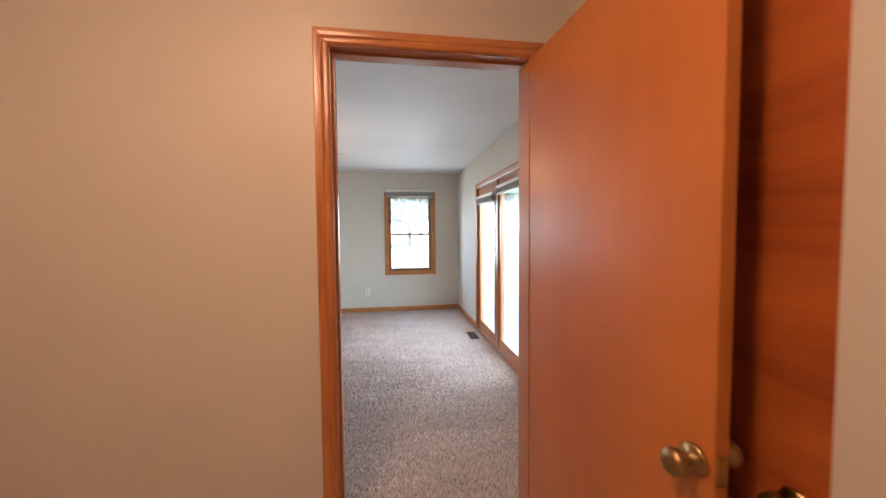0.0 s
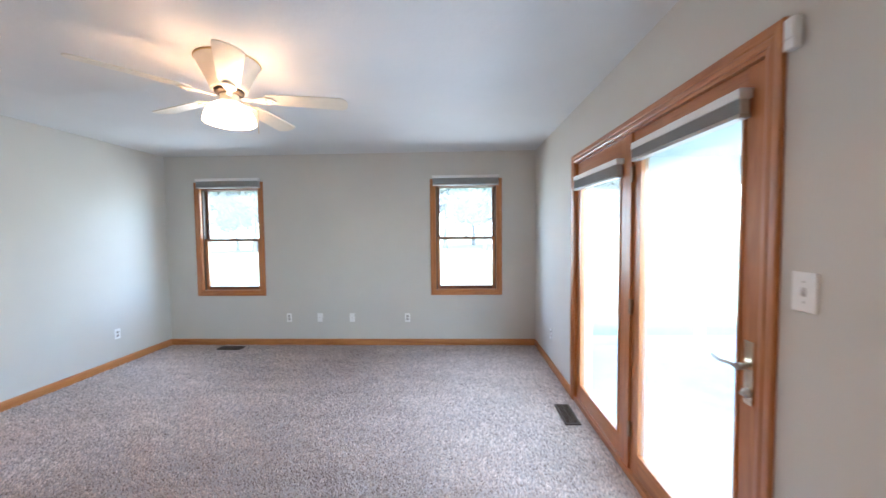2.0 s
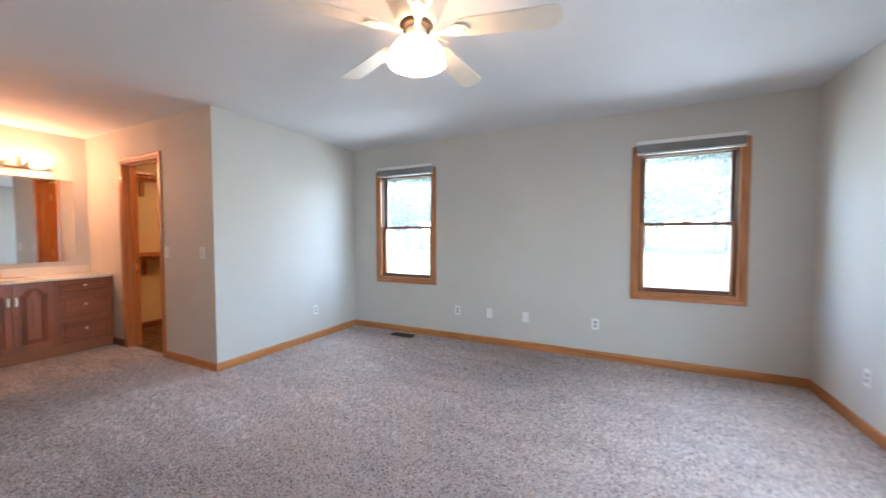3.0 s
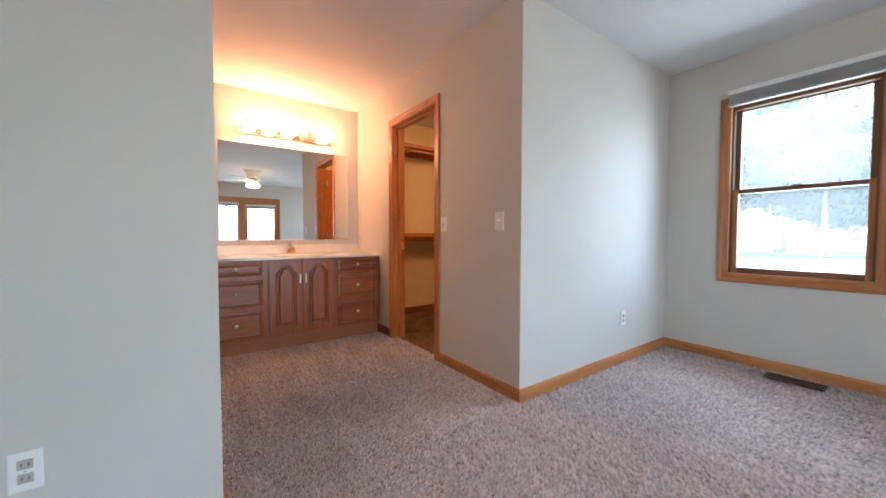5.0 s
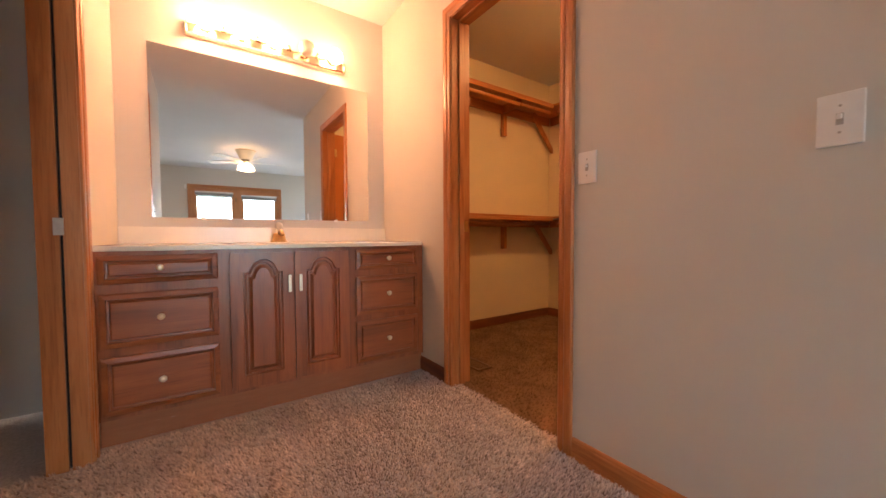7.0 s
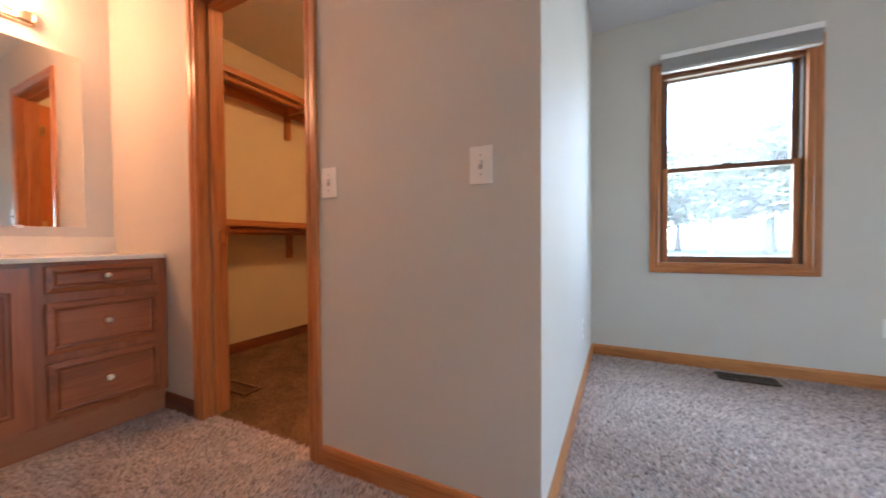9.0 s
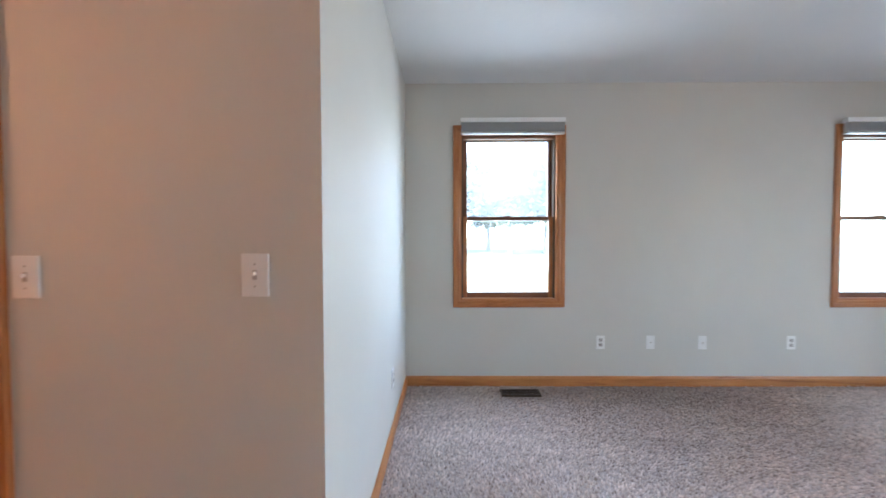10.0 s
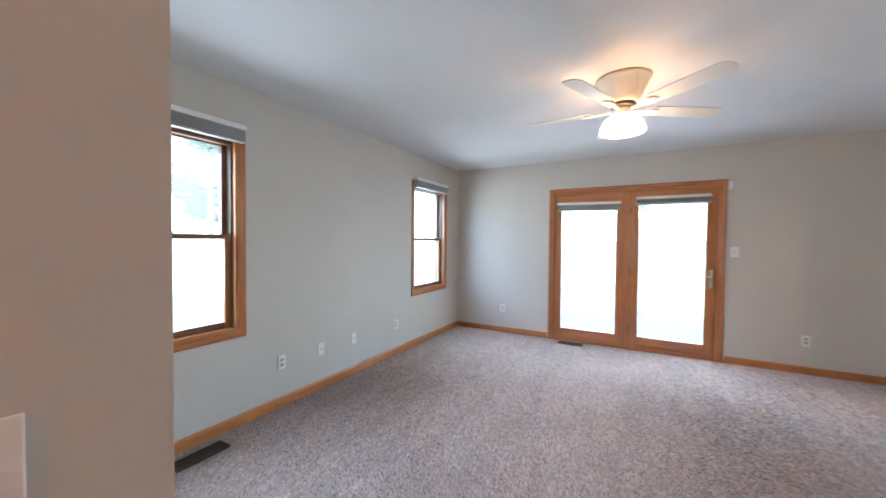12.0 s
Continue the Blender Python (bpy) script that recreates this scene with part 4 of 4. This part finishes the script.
for i in range(5):
    a = 14.8 + 72 * i
    rot = pose(0, 0, 0, 0, 0, a)
    outline = []
    for k in range(9):
        t = math.pi / 2 - math.pi * k / 8
        outline.append((0.650 + 0.045 * math.cos(t), 0.068 * math.sin(t)))
    outline += [(0.26, -0.056), (0.215, -0.046), (0.200, -0.030), (0.200, 0.030), (0.215, 0.046), (0.26, 0.056)]
    bm = prism(bmesh.new(), outline, 0.006, rot @ pose(0, 0, 2.274, -11, 0, 0))
    bl = part("blade", bm, CREAM, fan, "cream painted blade")
    ab = bmesh.new()
    m4 = rot @ pose(0, 0, 2.262, -11, 0, 0)
    prism(ab, [(0.075, -0.014), (0.13, -0.010), (0.165, -0.026), (0.20, -0.038), (0.245, -0.030), (0.265, 0), (0.245, 0.030), (0.20, 0.038), (0.165, 0.026), (0.13, 0.010), (0.075, 0.014)], 0.008, m4)
    arm = part("blade_iron", ab, CREAM, bl, "ornate cream blade iron")
    for sx, sy in ((0.205, -0.018), (0.205, 0.018), (0.24, 0)):
        p = m4 @ Vector((sx, sy, -0.004))
        lathe_bm = lathe(bmesh.new(), [(0.003, 0), (0.0055, 0.002), (0.0055, 0.006)], p, None, 8)
        part("screw", lathe_bm, BRASS, bl)
part("pull_chain", tube(bmesh.new(), [(0.056, 0.01, 2.25), (0.085, 0.012, 2.246), (0.162, 0.02, 2.20), (0.163, 0.02, 2.06)], 0.0016, 6), BRASS, fan, "thin brass pull chain")

# ---- closet ----
def closet_shelf(name, z, label):
    s = thing(name, label, "shelf")
    part("board", B((XM + 0.002, XM + 0.29, YC + 0.14, YN - 0.02, z, z + 0.018), bevel=0.002), OAK["y"], s)
    part("ledger", B((XM + 0.001, XM + 0.02, YC + 0.14, YN - 0.02, z - 0.085, z - 0.001), bevel=0.002), OAK["y"], s)
    part("front_edge", B((XM + 0.276, XM + 0.294, YC + 0.14, YN - 0.30, z - 0.028, z - 0.001), bevel=0.002), OAK["y"], s)
    for y in (4.95, 5.665):
        bm = B((XM + 0.002, XM + 0.050, y - 0.020, y + 0.020, z - 0.30, z - 0.086), bevel=0.003)
        box(bm, XM + 0.022, XM + 0.262, y - 0.011, y + 0.011, z - 0.075, z - 0.001)
        part("bracket", bm, OAK["z"], s, "oak shelf bracket")
    part("rod", tube(bmesh.new(), [(XM + 0.245, YC + 0.15, z - 0.055), (XM + 0.245, YN - 0.30, z - 0.055)], 0.016, 14), PINE["y"], s, "round wooden hanging rod")
    return s


closet_shelf("closet_shelf", 2.155, "upper oak closet shelf with hanging rod on brackets")
closet_shelf("closet_shelf", 1.050, "lower oak closet shelf with hanging rod on brackets")
for z, lab in ((2.155, "upper oak shelf across the closet back wall"), (1.050, "lower oak shelf across the closet back wall")):
    s = thing("closet_back_shelf", lab, "shelf")
    part("board", B((XM + 0.292, XW - 0.13, YN - 0.29, YN - 0.006, z, z + 0.018), bevel=0.002), OAK["x"], s)
    part("ledger", B((XM + 0.03, XW - 0.13, YN - 0.024, YN - 0.005, z - 0.085, z - 0.001), bevel=0.002), OAK["x"], s)
    bm = bmesh.new()
    prism(bm, [(-0.006, -0.38), (-0.032, -0.38), (-0.31, -0.06), (-0.31, -0.002), (-0.29, -0.002), (-0.006, -0.335)], 0.018, Matrix(((0, 0, 1, -6.092), (1, 0, 0, YN), (0, 1, 0, z), (0, 0, 0, 1))))
    part("bracket", bm, OAK["z"], s, "oak shelf bracket")
    part("rod", tube(bmesh.new(), [(XM + 0.30, YN - 0.245, z - 0.055), (XW - 0.13, YN - 0.245, z - 0.055)], 0.016, 14), PINE["x"], s, "round wooden hanging rod")


def hanger(label):
    h = thing("clothes_hanger", label, "hanger", group="closet hangers")
    part("frame", tube(bmesh.new(), [(0, 0, 0), (0.20, 0, -0.075), (0.21, 0, -0.09), (0.19, 0, -0.10), (-0.19, 0, -0.10), (-0.21, 0, -0.09), (-0.20, 0, -0.075), (0, 0, 0)], 0.0045, 8), WHITE, h)
    part("hook", tube(bmesh.new(), [(0, 0, 0), (0, 0, 0.03)] + [(0.021 * math.sin(a), 0, 0.052 - 0.022 * math.cos(a)) for a in (0.0, 0.7, 1.4, 2.1, 2.8, 3.5, 4.1)], 0.0022, 8), NICKEL, h, "metal hook")
    return h


h1 = hanger("white plastic hanger lying on the closet shelf")
h1.matrix_basis = pose(-5.955, 5.86, 2.180, 90, 0, 62)
copy_thing(h1, pose(-5.965, 5.92, 2.191, 90, 0, 80))
copy_thing(h1, pose(-5.96, 5.84, 1.075, 90, 0, 66))


def dome_lamp(name, x, y, label, mat):
    d = thing(name, label, "ceiling lamp")
    part("pan", lathe(bmesh.new(), [(0.15, H - 0.001), (0.155, H - 0.015), (0.145, H - 0.03)], (x, y, 0), None, 28), BRASS, d)
    part("dome", lathe(bmesh.new(), [(0.142, H - 0.028), (0.135, H - 0.06), (0.10, H - 0.09), (0.05, H - 0.105), (0.01, H - 0.108)], (x, y, 0), None, 28), mat, d, "lit frosted glass dome")
    return d


dome_lamp("hall_ceiling_lamp", -0.30, 0.05, "frosted dome ceiling lamp lighting the hallway", DOME)
dome_lamp("closet_ceiling_lamp", -4.55, 5.35, "frosted dome ceiling lamp lighting the closet", DOME_DIM)

# ---- outside ----
def ground_sheet():
    bm = bmesh.new()
    bmesh.ops.create_grid(bm, x_segments=2, y_segments=2, size=2500, matrix=Matrix.Translation((0, 0, -0.45)))
    return bm


solid("ground", ground_sheet(), LAWN, "mown green lawn around the house", "ground", kind="structure")
pc = solid("patio", B((XE + 0.18, XE + 3.3, 0.4, 7.0, -0.45, -0.06), bevel=0.01), CONCRETE, "pale concrete patio slab outside the glazed doors", "patio", kind="structure")
pr = thing("porch_roof", "white-painted porch roof over the patio on square posts", "porch")
part("soffit", B((XE + 0.17, XE + 3.1, 0.4, 7.0, 2.50, 2.58)), SIDING, pr)
part("beam", B((XE + 2.9, XE + 3.04, 0.4, 7.0, 2.12, 2.50)), SIDING, pr)
part("end_beam", B((XE + 0.19, XE + 2.9, 6.86, 7.0, 2.24, 2.50)), SIDING, pr)
part("post", B((3.79, 3.89, 6.88, 6.98, -0.06, 2.24), bevel=0.006), SIDING, pr)
for y in (1.2, 3.75, 6.3):
    part("post", B((XE + 2.91, XE + 3.03, y - 0.06, y + 0.06, -0.06, 2.12), bevel=0.006), SIDING, pr)
structure("roof", B((-6.6, XE + 3.2, -2.3, YN + 0.6, H + 0.20, H + 0.30)), SHINGLE, "grey shingled house roof", "roof")


def tree(name, x, y, h, seed, label):
    rnd = random.Random(seed)
    t = thing(name, label, "tree", (x, y, -0.45), group="garden trees")
    bm = bmesh.new()
    lathe(bm, [(0.26, -0.05), (0.19, h * 0.12), (0.14, h * 0.35), (0.08, h * 0.6), (0.03, h * 0.9)], seg=10)
    tips = []
    for i in range(11):
        a, z0 = rnd.uniform(0, 6.28), h * rnd.uniform(0.25, 0.7)
        r = h * rnd.uniform(0.18, 0.33)
        p = [(0, 0, z0), (r * 0.5 * math.cos(a), r * 0.5 * math.sin(a), z0 + h * 0.08), (r * math.cos(a + 0.2), r * math.sin(a + 0.2), z0 + h * rnd.uniform(0.12, 0.22))]
        tube(bm, p, 0.035, 6)
        tips.append(p[2])
    tips += [(0, 0, h * 0.92), (0.3, 0.2, h * 0.8)]
    part("trunk", bm, BARK, t)
    bm = bmesh.new()
    for tx, ty, tz in tips:
        for _ in range(900):
            d = Vector((rnd.gauss(0, 1), rnd.gauss(0, 1), rnd.gauss(0, 0.75))) * h * 0.075
            c = Vector((tx, ty, tz)) + d
            u = Vector((rnd.gauss(0, 1), rnd.gauss(0, 1), rnd.gauss(0, 1))).normalized()
            w = u.orthogonal().normalized()
            s = rnd.uniform(0.18, 0.38)
            bm.faces.new([bm.verts.new(c + q) for q in (u * s, w * s * 0.5, -u * s, -w * s * 0.5)])
    part("crown", bm, LEAF, t)
    return t


kinds = [tree("tree", -6.5, 37, 7.5, 11, "leafy green deciduous tree on the lawn"), tree("tree", 3.5, 40, 8.5, 12, "leafy green deciduous tree on the lawn"), tree("tree", -27, 45, 8.0, 13, "leafy green deciduous tree on the lawn")]
rnd = random.Random(3)
for i, (x, y) in enumerate(((-30, 36), (-23, 42), (-17, 37), (-10, 44), (-1, 46), (8, 43), (14, 38), (-13, 34), (-4, 52), (3, 55), (-20, 50), (11, 52))):
    copy_thing(kinds[i % 3], pose(x, y, -0.45, 0, 0, rnd.uniform(0, 360)) @ Matrix.Scale(rnd.uniform(1.15, 1.7), 4))
